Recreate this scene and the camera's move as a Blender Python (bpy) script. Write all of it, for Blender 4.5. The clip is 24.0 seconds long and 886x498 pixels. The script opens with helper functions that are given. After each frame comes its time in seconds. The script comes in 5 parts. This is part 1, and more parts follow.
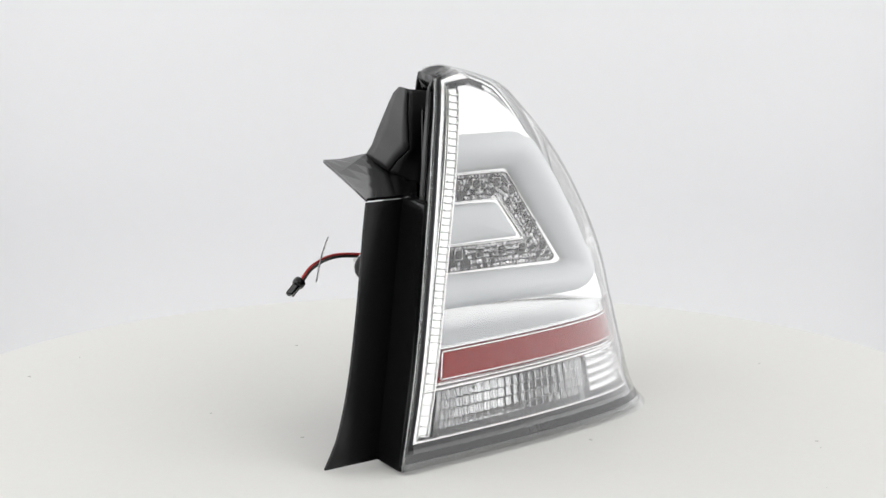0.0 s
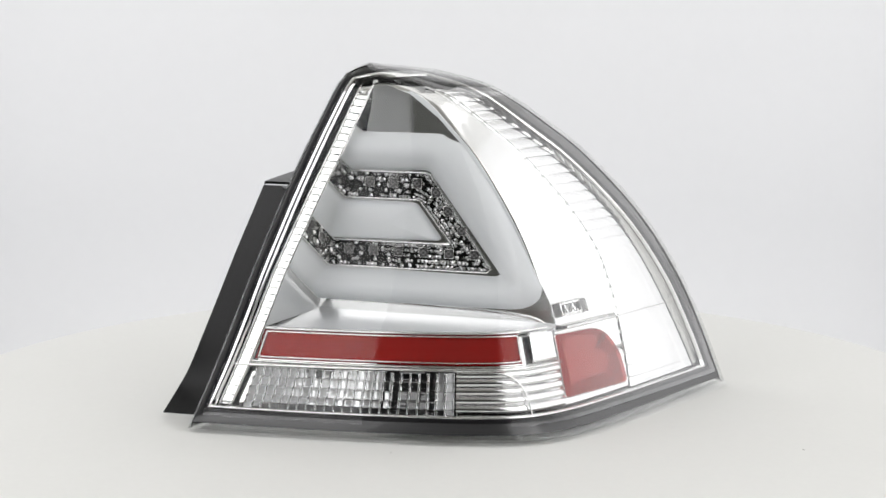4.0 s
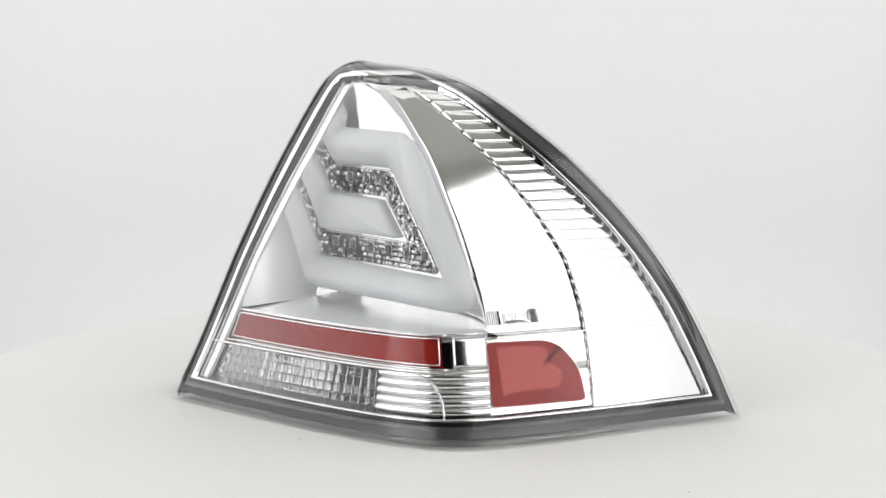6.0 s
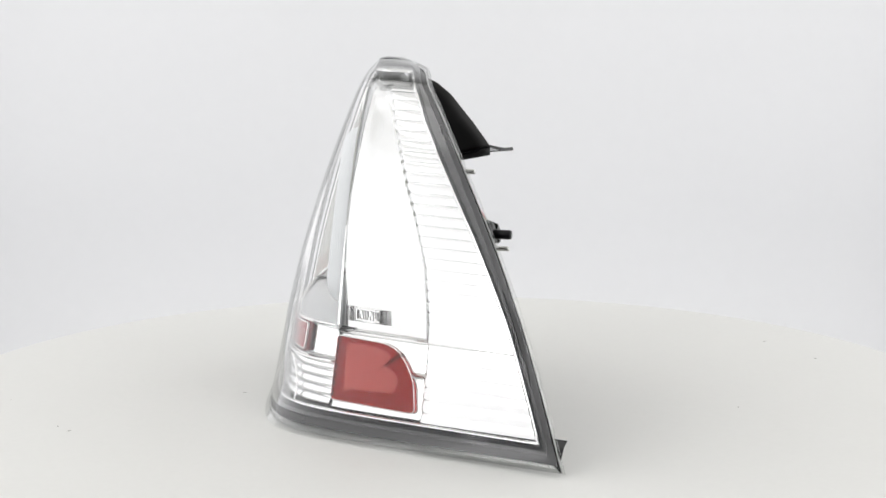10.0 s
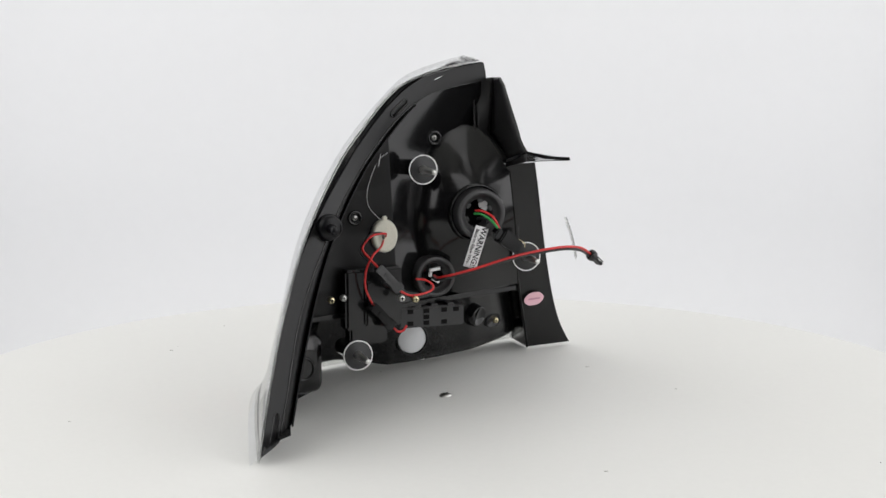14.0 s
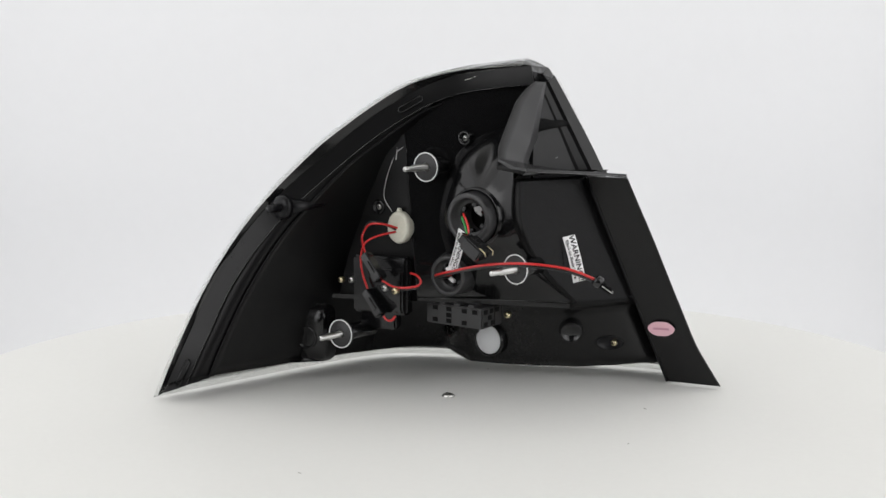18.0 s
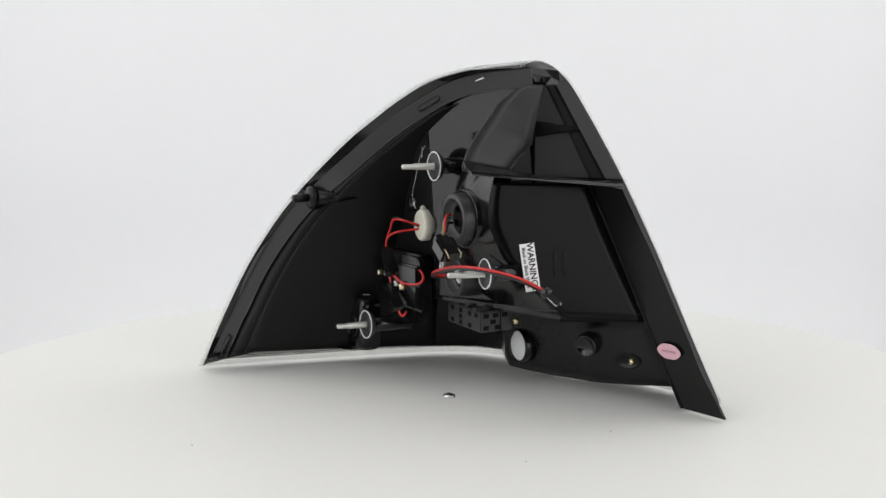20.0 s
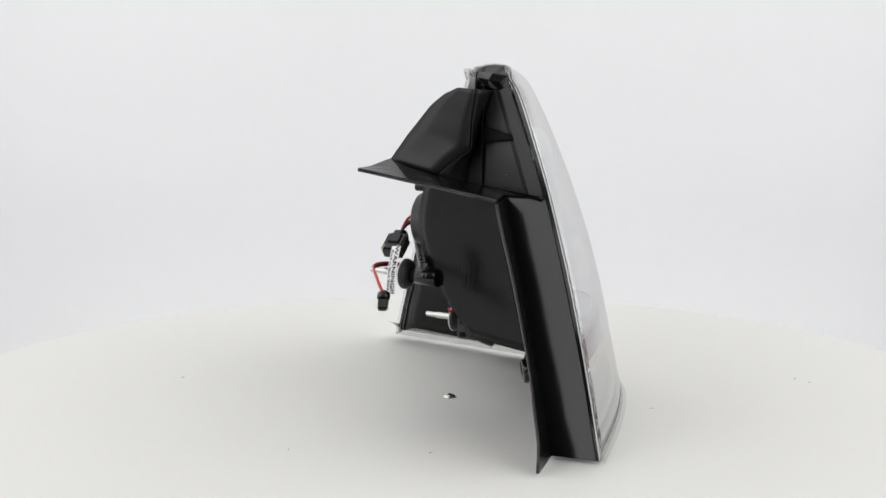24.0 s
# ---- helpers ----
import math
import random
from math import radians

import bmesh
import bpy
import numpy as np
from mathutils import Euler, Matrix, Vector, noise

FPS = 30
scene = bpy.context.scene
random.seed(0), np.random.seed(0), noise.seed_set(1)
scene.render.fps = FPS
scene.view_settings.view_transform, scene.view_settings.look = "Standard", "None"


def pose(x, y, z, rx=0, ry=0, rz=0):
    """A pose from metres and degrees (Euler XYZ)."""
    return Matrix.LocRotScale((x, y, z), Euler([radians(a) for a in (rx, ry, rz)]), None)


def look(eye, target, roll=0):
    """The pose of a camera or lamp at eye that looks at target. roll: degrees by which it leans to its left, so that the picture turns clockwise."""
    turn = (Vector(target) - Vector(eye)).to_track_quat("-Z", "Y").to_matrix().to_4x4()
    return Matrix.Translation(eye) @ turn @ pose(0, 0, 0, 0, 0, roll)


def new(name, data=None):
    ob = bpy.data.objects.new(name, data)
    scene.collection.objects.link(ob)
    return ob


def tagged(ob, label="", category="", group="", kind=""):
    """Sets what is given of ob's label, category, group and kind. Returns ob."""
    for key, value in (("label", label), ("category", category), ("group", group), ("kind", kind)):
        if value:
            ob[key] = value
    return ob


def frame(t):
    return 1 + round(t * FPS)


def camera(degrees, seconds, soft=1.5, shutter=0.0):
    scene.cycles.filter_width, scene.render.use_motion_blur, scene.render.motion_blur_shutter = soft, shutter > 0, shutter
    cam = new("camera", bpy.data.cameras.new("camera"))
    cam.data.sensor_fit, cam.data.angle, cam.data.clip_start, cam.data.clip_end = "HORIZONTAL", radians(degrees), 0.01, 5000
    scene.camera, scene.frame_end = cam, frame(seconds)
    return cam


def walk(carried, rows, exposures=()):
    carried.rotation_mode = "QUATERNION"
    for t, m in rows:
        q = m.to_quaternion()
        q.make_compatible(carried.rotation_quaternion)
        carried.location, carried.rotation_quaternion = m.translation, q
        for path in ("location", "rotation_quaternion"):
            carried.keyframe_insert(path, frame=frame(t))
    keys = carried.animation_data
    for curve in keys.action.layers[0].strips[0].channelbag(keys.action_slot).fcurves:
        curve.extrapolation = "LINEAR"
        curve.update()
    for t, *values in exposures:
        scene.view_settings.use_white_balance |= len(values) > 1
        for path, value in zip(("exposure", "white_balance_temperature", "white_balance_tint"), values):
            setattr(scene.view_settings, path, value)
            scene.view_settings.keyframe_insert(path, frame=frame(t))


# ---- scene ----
from mathutils.bvhtree import BVHTree

cam = camera(29.71, 24.0, 1.5)
walk(cam, [(0.0, pose(0, -1.6, 0.40903, 80.62, 0, 0.1247)), (24.0, pose(0, -1.6, 0.40903, 80.62, 0, 0.1247))])

# ---- light ----
world = bpy.data.worlds.new("world")
scene.world = world
world.use_nodes = True
world.node_tree.nodes["Background"].inputs[0].default_value = (0.9, 0.95, 1.0, 1)
world.node_tree.nodes["Background"].inputs[1].default_value = 0.02


def softbox(name, eye, target, wide, high, power, tint=(1, .992, 1)):
    lamp = bpy.data.lights.new(name, "AREA")
    lamp.shape, lamp.size, lamp.size_y, lamp.energy, lamp.color = "RECTANGLE", wide, high, power, tint
    ob = new(name, lamp)
    ob.matrix_world = look(eye, target)
    return ob


softbox("side_panel_left", (-1.47, 0.0, 1.0), (0, -0.24, 0.9), 3.7, 2.4, 26.0)
softbox("side_panel_right", (1.47, 0.0, 1.0), (0, -0.24, 0.9), 3.7, 2.4, 24.2)
softbox("softbox_left", (-1.275, -1.63, 1.25), (0.10, -0.08, 0.70), 1.34, 1.9, 16.0)
softbox("softbox_right", (1.265, -1.63, 1.0), (-0.035, -0.03, 0.45), 1.24, 2.4, 16.4)
softbox("softbox_top", (0, 0.80, 2.3), (0, 0.74, 0), 3.4, 1.7, 15.0)
TURN = -13.4424   # degrees a second, the turntable's even pace
SPIN = [(t, pose(0, 0, 0, 0, 0, TURN * t)) for t in range(0, 25)]


# ---- materials ----
def material(name, colour, rough=0.5, metal=0.0, spec=0.5, grain=0.0, size=60.0, bump=0.0, coat=0.0):
    """A surface with its colour and roughness varied at two scales and a fine relief."""
    m = bpy.data.materials.new(name)
    m.use_nodes = True
    nt = m.node_tree
    b = nt.nodes["Principled BSDF"]
    b.inputs["Metallic"].default_value = metal
    b.inputs["Specular IOR Level"].default_value = spec
    b.inputs["Coat Weight"].default_value = coat
    b.inputs["Base Color"].default_value = (*colour, 1)
    b.inputs["Roughness"].default_value = rough
    if grain or bump:
        co = nt.nodes.new("ShaderNodeTexCoord")
        fine, broad = nt.nodes.new("ShaderNodeTexNoise"), nt.nodes.new("ShaderNodeTexNoise")
        for node, k in ((fine, size * 8), (broad, size / 6)):
            node.inputs["Scale"].default_value = k
            node.inputs["Detail"].default_value = 4
            nt.links.new(co.outputs["Object"], node.inputs["Vector"])
        both = nt.nodes.new("ShaderNodeMath")
        both.operation = "ADD"
        nt.links.new(fine.outputs["Fac"], both.inputs[0])
        nt.links.new(broad.outputs["Fac"], both.inputs[1])
        span = nt.nodes.new("ShaderNodeMapRange")
        span.inputs["From Min"].default_value, span.inputs["From Max"].default_value = 0.6, 1.4
        span.inputs["To Min"].default_value, span.inputs["To Max"].default_value = 1 - grain, 1 + grain
        nt.links.new(both.outputs[0], span.inputs["Value"])
        tint = nt.nodes.new("ShaderNodeVectorMath")
        tint.operation = "SCALE"
        tint.inputs[0].default_value = colour
        nt.links.new(span.outputs[0], tint.inputs["Scale"])
        nt.links.new(tint.outputs[0], b.inputs["Base Color"])
        gloss = nt.nodes.new("ShaderNodeMath")
        gloss.operation = "MULTIPLY"
        gloss.inputs[1].default_value = rough
        nt.links.new(span.outputs[0], gloss.inputs[0])
        nt.links.new(gloss.outputs[0], b.inputs["Roughness"])
        if bump:
            relief = nt.nodes.new("ShaderNodeBump")
            relief.inputs["Strength"].default_value = bump
            relief.inputs["Distance"].default_value = 0.0004
            nt.links.new(fine.outputs["Fac"], relief.inputs["Height"])
            nt.links.new(relief.outputs[0], b.inputs["Normal"])
    return m


def clear(name, tint, gloss=0.04, shine_least=0.05, slope=3.0):
    """A thin clear plastic shell: light goes through it and its face shines, more so at a slant."""
    m = bpy.data.materials.new(name)
    m.use_nodes = True
    nt = m.node_tree
    nt.nodes.remove(nt.nodes["Principled BSDF"])
    slant, mix = nt.nodes.new("ShaderNodeLayerWeight"), nt.nodes.new("ShaderNodeMixShader")
    power, span_ = nt.nodes.new("ShaderNodeMath"), nt.nodes.new("ShaderNodeMapRange")
    see, shine = nt.nodes.new("ShaderNodeBsdfTransparent"), nt.nodes.new("ShaderNodeBsdfGlossy")
    slant.inputs["Blend"].default_value = 0.5
    power.operation = "POWER"
    power.inputs[1].default_value = slope
    span_.inputs["To Min"].default_value = shine_least
    see.inputs["Color"].default_value = (*tint, 1)
    shine.inputs["Roughness"].default_value = gloss
    nt.links.new(slant.outputs["Facing"], power.inputs[0])
    nt.links.new(power.outputs[0], span_.inputs["Value"])
    nt.links.new(span_.outputs[0], mix.inputs["Fac"])
    nt.links.new(see.outputs[0], mix.inputs[1])
    nt.links.new(shine.outputs[0], mix.inputs[2])
    nt.links.new(mix.outputs[0], nt.nodes["Material Output"].inputs["Surface"])
    return m


def quilted(m, scale, deep):
    """Adds the fine prism relief of a reflector."""
    nt = m.node_tree
    co, cells, relief = nt.nodes.new("ShaderNodeTexCoord"), nt.nodes.new("ShaderNodeTexVoronoi"), nt.nodes.new("ShaderNodeBump")
    cells.inputs["Scale"].default_value = scale
    cells.inputs["Randomness"].default_value = 0.25
    relief.inputs["Strength"].default_value = deep
    relief.inputs["Distance"].default_value = 0.0012
    nt.links.new(co.outputs["Object"], cells.inputs["Vector"])
    nt.links.new(cells.outputs["Distance"], relief.inputs["Height"])
    nt.links.new(relief.outputs[0], nt.nodes["Principled BSDF"].inputs["Normal"])
    return m


WHITE = material("white_board", (0.73, 0.73, 0.705), 0.55, grain=0.015, size=20, bump=0.05)
PAPER = material("white_paper", (0.82, 0.825, 0.835), 0.8, grain=0.01, size=4)
DARK_WALL = material("dark_studio_wall", (0.004, 0.004, 0.004), 0.9, spec=0.1, grain=0.1, size=3)
GREY_WALL = material("grey_studio_wall", (0.14, 0.14, 0.122), 0.8, grain=0.05, size=3)
GREY_CEILING = material("grey_studio_ceiling", (0.46, 0.46, 0.425), 0.8, grain=0.04, size=3)
BLACK = material("black_plastic", (0.005, 0.005, 0.0054), 0.16, spec=0.42, grain=0.12, size=40, bump=0.012)
BLACK_SATIN = material("black_satin_plastic", (0.0065, 0.0065, 0.0069), 0.12, spec=0.50, grain=0.12, size=60, bump=0.05)
SHELL_BLACK = material("dull_black_shell", (0.004, 0.004, 0.0042), 0.36, spec=0.22, grain=0.08, size=40, bump=0.01)
LOWER_BLACK = material("soft_black_shell", (0.0045, 0.0045, 0.0047), 0.26, spec=0.32, grain=0.10, size=40, bump=0.012)
RIM_BLACK = material("matte_black_rim", (0.0065, 0.0065, 0.0068), 0.30, spec=0.34, grain=0.12, size=60, bump=0.08)
SEAL = material("black_sealant", (0.004, 0.004, 0.005), 0.30, spec=0.25, grain=0.1, size=100)
# black plastic under the clear lens; its reflections are partly put into the grey
FLANGE = material("flange_with_sheen", (0.030, 0.030, 0.031), 0.24, spec=0.70, grain=0.06, size=60, coat=0.3)
FLANGE_CLEAR = clear("clear_foot", (0.95, 0.955, 0.95), 0.06, 0.05)
EDGE_CLEAR = clear("clear_edge", (0.94, 0.945, 0.94), 0.08, 0.05)
FACET = material("crystal_facets", (0.62, 0.62, 0.62), 0.05, 1.0, grain=0.05, size=200)
DARK_CHROME = material("dark_chrome", (0.22, 0.22, 0.22), 0.08, 1.0, grain=0.05, size=100)
LED_PAD = material("diode_contact", (0.20, 0.20, 0.20), 0.3, grain=0.1, size=300)
LIP = material("frosted_clear_edge", (0.80, 0.805, 0.805), 0.25, grain=0.05, size=70, coat=0.5)


CHROME = material("chrome", (0.93, 0.93, 0.92), 0.035, 1.0, grain=0.01, size=30)
CORNER_CHROME = material("corner_chrome", (0.92, 0.92, 0.92), 0.10, 1.0, grain=0.02, size=60)
SHELF_SILVER = material("polished_silver_shelf", (0.82, 0.83, 0.84), 0.26, 0.5, grain=0.02, size=60)
SATIN = material("satin_silver_plastic", (0.70, 0.72, 0.73), 0.45, 0.0, grain=0.03, size=90, bump=0.1)
LENS = clear("clear_lens", (0.965, 0.967, 0.967), 0.02, 0.022, 2.0)
RIB_CHROME = material("rib_chrome", (0.83, 0.83, 0.825), 0.07, 1.0, grain=0.02, size=40)
SIDE_CHROME = material("side_chrome", (0.81, 0.81, 0.80), 0.115, 1.0, grain=0.02, size=30)
FLUTE_CHROME = material("flute_chrome", (0.92, 0.92, 0.92), 0.16, 1.0, grain=0.02, size=60)
BOWL_CHROME = material("bowl_chrome", (0.96, 0.96, 0.96), 0.07, 0.72, grain=0.03, size=60)
PRISM_GLASS = bpy.data.materials.new("prism_glass")
PRISM_GLASS.use_nodes = True
PRISM_GLASS.node_tree.nodes["Principled BSDF"].inputs["Transmission Weight"].default_value = 1.0
PRISM_GLASS.node_tree.nodes["Principled BSDF"].inputs["Roughness"].default_value = 0.02
PRISM_GLASS.node_tree.nodes["Principled BSDF"].inputs["IOR"].default_value = 1.36
PRISM_GLASS.node_tree.nodes["Principled BSDF"].inputs["Base Color"].default_value = (0.98, 0.985, 0.985, 1)
PRISM = clear("clear_prism", (0.985, 0.985, 0.985), 0.03, 0.006)
RED = clear("red_lens", (0.75, 0.25, 0.23), 0.03, 0.014, 3.0)
PRISM_MIRROR = quilted(material("prism_mirror", (0.66, 0.66, 0.66), 0.52, 0.85, grain=0.10, size=60), 700, 0.10)
RED_DEEP = material("deep_red_edge", (0.20, 0.004, 0.006), 0.12, spec=0.5, grain=0.1, size=120, coat=0.3)
CHANNEL_BLACK = material("channel_mirror", (0.085, 0.085, 0.085), 0.07, 1.0, grain=0.06, size=100)
LED_CHIP = material("led_chip", (0.05, 0.05, 0.05), 0.3, grain=0.3, size=300)
SOCKET_GREY = material("dull_black_plastic", (0.018, 0.018, 0.019), 0.45, spec=0.5, grain=0.12, size=60, bump=0.08)
RING_GREY = material("grey_socket_plastic", (0.030, 0.030, 0.031), 0.40, spec=0.5, grain=0.12, size=60, bump=0.08)
FLANK_BLACK = material("dull_black_flank", (0.0042, 0.0042, 0.0044), 0.22, spec=0.13, grain=0.10, size=50, bump=0.03)
# black plastic again, with its broad reflected sheen put into a lighter colour
PLATE_SHEEN = material("black_plate_with_sheen", (0.013, 0.013, 0.0134), 0.42, spec=0.40, grain=0.10, size=50, bump=0.03)
PALE_GREY = material("pale_grey_plastic", (0.35, 0.35, 0.35), 0.4, grain=0.06, size=80)
BOX_GREY = material("grey_black_plastic", (0.026, 0.026, 0.0265), 0.42, spec=0.4, grain=0.12, size=60, bump=0.08)
GLOSS_EDGE = material("glossy_black_edge", (0.012, 0.012, 0.012), 0.10, spec=0.7, grain=0.1, size=60)
STEEL = material("zinc_steel", (0.62, 0.62, 0.60), 0.32, 1.0, grain=0.08, size=200, bump=0.1)
BRASS = material("yellow_zinc_screw", (0.75, 0.66, 0.42), 0.3, 1.0, grain=0.1, size=200)
RED_WIRE = material("red_wire", (0.55, 0.02, 0.02), 0.35, grain=0.08, size=100)
GREEN_WIRE = material("green_wire", (0.03, 0.28, 0.06), 0.4, grain=0.08, size=100)
BLACK_WIRE = material("black_wire", (0.01, 0.01, 0.01), 0.35, grain=0.1, size=100)
GLUE = material("cream_potting", (0.62, 0.61, 0.52), 0.45, grain=0.12, size=90, bump=0.5)
CAP_WHITE = material("white_foam_cap", (0.72, 0.73, 0.74), 0.6, grain=0.06, size=90, bump=0.3)
LABEL_WHITE = material("white_label", (0.82, 0.82, 0.82), 0.45, grain=0.02, size=60)
LABEL_PINK = material("pink_label", (0.72, 0.44, 0.50), 0.5, grain=0.03, size=80)
INK = material("black_ink", (0.004, 0.004, 0.004), 0.6, spec=0.1, grain=0.1, size=100)
PINK_INK = material("dull_pink_ink", (0.50, 0.24, 0.31), 0.5, grain=0.1, size=100)
WAX = material("clear_glue_thread", (0.6, 0.6, 0.6), 0.2, grain=0.05, size=100)


# ---- helpers of this scene ----
def part(name, bm, mat, parent, label=""):
    me = bpy.data.meshes.new(name)
    bmesh.ops.recalc_face_normals(bm, faces=bm.faces)
    bm.to_mesh(me)
    bm.free()
    me.materials.append(mat)
    ob = new(name, me)
    ob.parent = parent
    if label:
        ob["label"] = label
    return ob


def shared(name, bm, mat):
    me = bpy.data.meshes.new(name)
    bm.to_mesh(me)
    bm.free()
    me.materials.append(mat)
    return me


def grid_mesh(rows, smooth=True, closed=False, bm=None):
    """A sheet over rows of points."""
    bm = bm or bmesh.new()
    vs = [[bm.verts.new(p) for p in row] for row in rows]
    n = len(rows[0])
    for i in range(len(rows) - 1):
        for j in range(n if closed else n - 1):
            k = (j + 1) % n
            f = bm.faces.new((vs[i][j], vs[i][k], vs[i + 1][k], vs[i + 1][j]))
            f.smooth = smooth
    return bm


def slab_rows(top, under, smooth=True):
    """A sheet with thickness: two grids of the same size, closed along their edges."""
    bm = bmesh.new()
    rows, cols = len(top), len(top[0])
    a = [[bm.verts.new(p) for p in row] for row in top]
    b = [[bm.verts.new(p) for p in row] for row in under]
    for i in range(rows - 1):
        for j in range(cols - 1):
            bm.faces.new((a[i][j], a[i][j + 1], a[i + 1][j + 1], a[i + 1][j])).smooth = smooth
            bm.faces.new((b[i][j], b[i + 1][j], b[i + 1][j + 1], b[i][j + 1])).smooth = smooth
    for i in range(rows - 1):
        bm.faces.new((a[i][0], a[i + 1][0], b[i + 1][0], b[i][0]))
        bm.faces.new((a[i][-1], b[i][-1], b[i + 1][-1], a[i + 1][-1]))
    for j in range(cols - 1):
        bm.faces.new((a[0][j], b[0][j], b[0][j + 1], a[0][j + 1]))
        bm.faces.new((a[-1][j], a[-1][j + 1], b[-1][j + 1], b[-1][j]))
    return bm


def crease(ob, turn=28):
    """Smooth shading with the sharper edges kept."""
    me = ob.data
    bm = bmesh.new()
    bm.from_mesh(me)
    for e in bm.edges:
        e.smooth = not (len(e.link_faces) == 2 and e.calc_face_angle(0) > math.radians(turn))
    for f in bm.faces:
        f.smooth = True
    bm.to_mesh(me)
    bm.free()
    return ob


def sheet(rows, thick, smooth=True):
    """A grid of points given thickness along its own normals."""
    bm = grid_mesh(rows, smooth)
    bm.normal_update()
    bmesh.ops.solidify(bm, geom=bm.faces[:], thickness=thick)
    for f in bm.faces:
        f.smooth = smooth
    return bm


def prism_between(ring_a, ring_b, smooth=False, bm=None):
    """A solid between two loops of the same count."""
    bm = bm or bmesh.new()
    a = [bm.verts.new(p) for p in ring_a]
    b = [bm.verts.new(p) for p in ring_b]
    n = len(a)
    for j in range(n):
        bm.faces.new((a[j], a[(j + 1) % n], b[(j + 1) % n], b[j])).smooth = smooth
    bm.faces.new(a)
    bm.faces.new(b[::-1])
    return bm


def tube(points, radius, sides=8, bm=None, caps=True, radii=None):
    """A round bar along points."""
    bm = bm or bmesh.new()
    pts = [Vector(p) for p in points]
    rings = []
    up = Vector((0.31, 0.17, 0.93))
    for i, p in enumerate(pts):
        d = (pts[min(i + 1, len(pts) - 1)] - pts[max(i - 1, 0)]).normalized()
        s = d.cross(up)
        s = s.normalized() if s.length > 1e-4 else d.orthogonal().normalized()
        up = s.cross(d)
        r = radii[i] if radii else radius
        rings.append([bm.verts.new(p + (s * math.cos(k) + up * math.sin(k)) * r) for k in (2 * math.pi * j / sides for j in range(sides))])
    for a, b in zip(rings, rings[1:]):
        for j in range(sides):
            bm.faces.new((a[j], a[(j + 1) % sides], b[(j + 1) % sides], b[j])).smooth = True
    if caps:
        bm.faces.new(rings[0][::-1])
        bm.faces.new(rings[-1])
    return bm


def curve(points, n=24):
    """A smooth run of n points through the given ones."""
    p = [Vector(q) for q in points]
    p = [2 * p[0] - p[1]] + p + [2 * p[-1] - p[-2]]
    out = []
    spans = len(p) - 3
    for k in range(n + 1):
        s = min(k / n * spans, spans - 1e-6)
        i = int(s)
        t = s - i
        a, b, c, d = p[i:i + 4]
        out.append(0.5 * (2 * b + (c - a) * t + (2 * a - 5 * b + 4 * c - d) * t * t + (3 * b - a - 3 * c + d) * t ** 3))
    return out


def round_corners(poly, radii, steps=5):
    """A 2D polygon with its corners rounded."""
    out = []
    n = len(poly)
    for i in range(n):
        r = radii[i] if isinstance(radii, (list, tuple)) else radii
        p, a, b = Vector(poly[i]), Vector(poly[i - 1]), Vector(poly[(i + 1) % n])
        if r <= 0:
            out.append(p)
            continue
        u, w = (a - p).normalized() * r, (b - p).normalized() * r
        for k in range(steps + 1):
            t = k / steps
            out.append((1 - t) ** 2 * (p + u) + 2 * t * (1 - t) * p + t * t * (p + w))
    return out


def box_bm(m, sx, sy, sz, bevel=0.0, bm=None):
    """A box with bevelled edges at the pose m."""
    b = bmesh.new()
    bmesh.ops.create_cube(b, size=1, matrix=Matrix.Diagonal((sx, sy, sz, 1)))
    if bevel:
        bmesh.ops.bevel(b, geom=b.edges[:], offset=bevel, segments=2, affect="EDGES")
    bmesh.ops.transform(b, matrix=m, verts=b.verts)
    return b


def axis_pose(at, along, up=(0, 0, 1)):
    """A pose with its z axis along a way."""
    z = Vector(along).normalized()
    x = Vector(up).cross(z)
    x = x.normalized() if x.length > 1e-3 else z.orthogonal().normalized()
    y = z.cross(x)
    m = Matrix((x, y, z)).transposed().to_4x4()
    m.translation = Vector(at)
    return m


def lathe(m, profile, sides=24, smooth=True):
    """A turned form: rows of (radius, height) about the pose's z axis."""
    bm = bmesh.new()
    rings = [[bm.verts.new(m @ Vector((r * math.cos(2 * math.pi * j / sides), r * math.sin(2 * math.pi * j / sides), h))) for j in range(sides)] for r, h in profile]
    for a, b in zip(rings, rings[1:]):
        for j in range(sides):
            bm.faces.new((a[j], a[(j + 1) % sides], b[(j + 1) % sides], b[j])).smooth = smooth
    if profile[0][0] > 1e-6:
        bm.faces.new(rings[0][::-1])
    if profile[-1][0] > 1e-6:
        bm.faces.new(rings[-1])
    bmesh.ops.remove_doubles(bm, verts=bm.verts, dist=1e-6)
    return bm


# ---- the lamp's outer form: sections from the inner edge over the corner to the outer edge ----
RIGHT_Z = [0, .06, .12, .18, .24, .27, .29, .305, .315, .32, .324]
RIGHT_X = [.1245, .1200, .1135, .1030, .0837, .0670, .0537, .0394, .0180, .005, -.021]
RIGHT_Y = [.2560, .2300, .1989, .1578, .1027, .0675, .0410, .0162, -.008, -.0255, -.072]
LEFT_Z = [0, .03, .06, .1, .14, .18, .22, .26, .29, .31, .3185]
LEFT_X = [-.0365, -.0318, -.0275, -.0232, -.0198, -.0168, -.0139, -.0119, -.0101, -.0100, -.0105]
LEFT_Y = [-.2645, -.2516, -.2385, -.2218, -.2053, -.1869, -.1675, -.1459, -.1283, -.1154, -.106]
KNEE_Z = [0, .02, .06, .1, .15, .2, .25, .29, .31, .3245]
KNEE_X = [.194, .182, .171, .1606, .1483, .1277, .0987, .0662, .043, -.002]
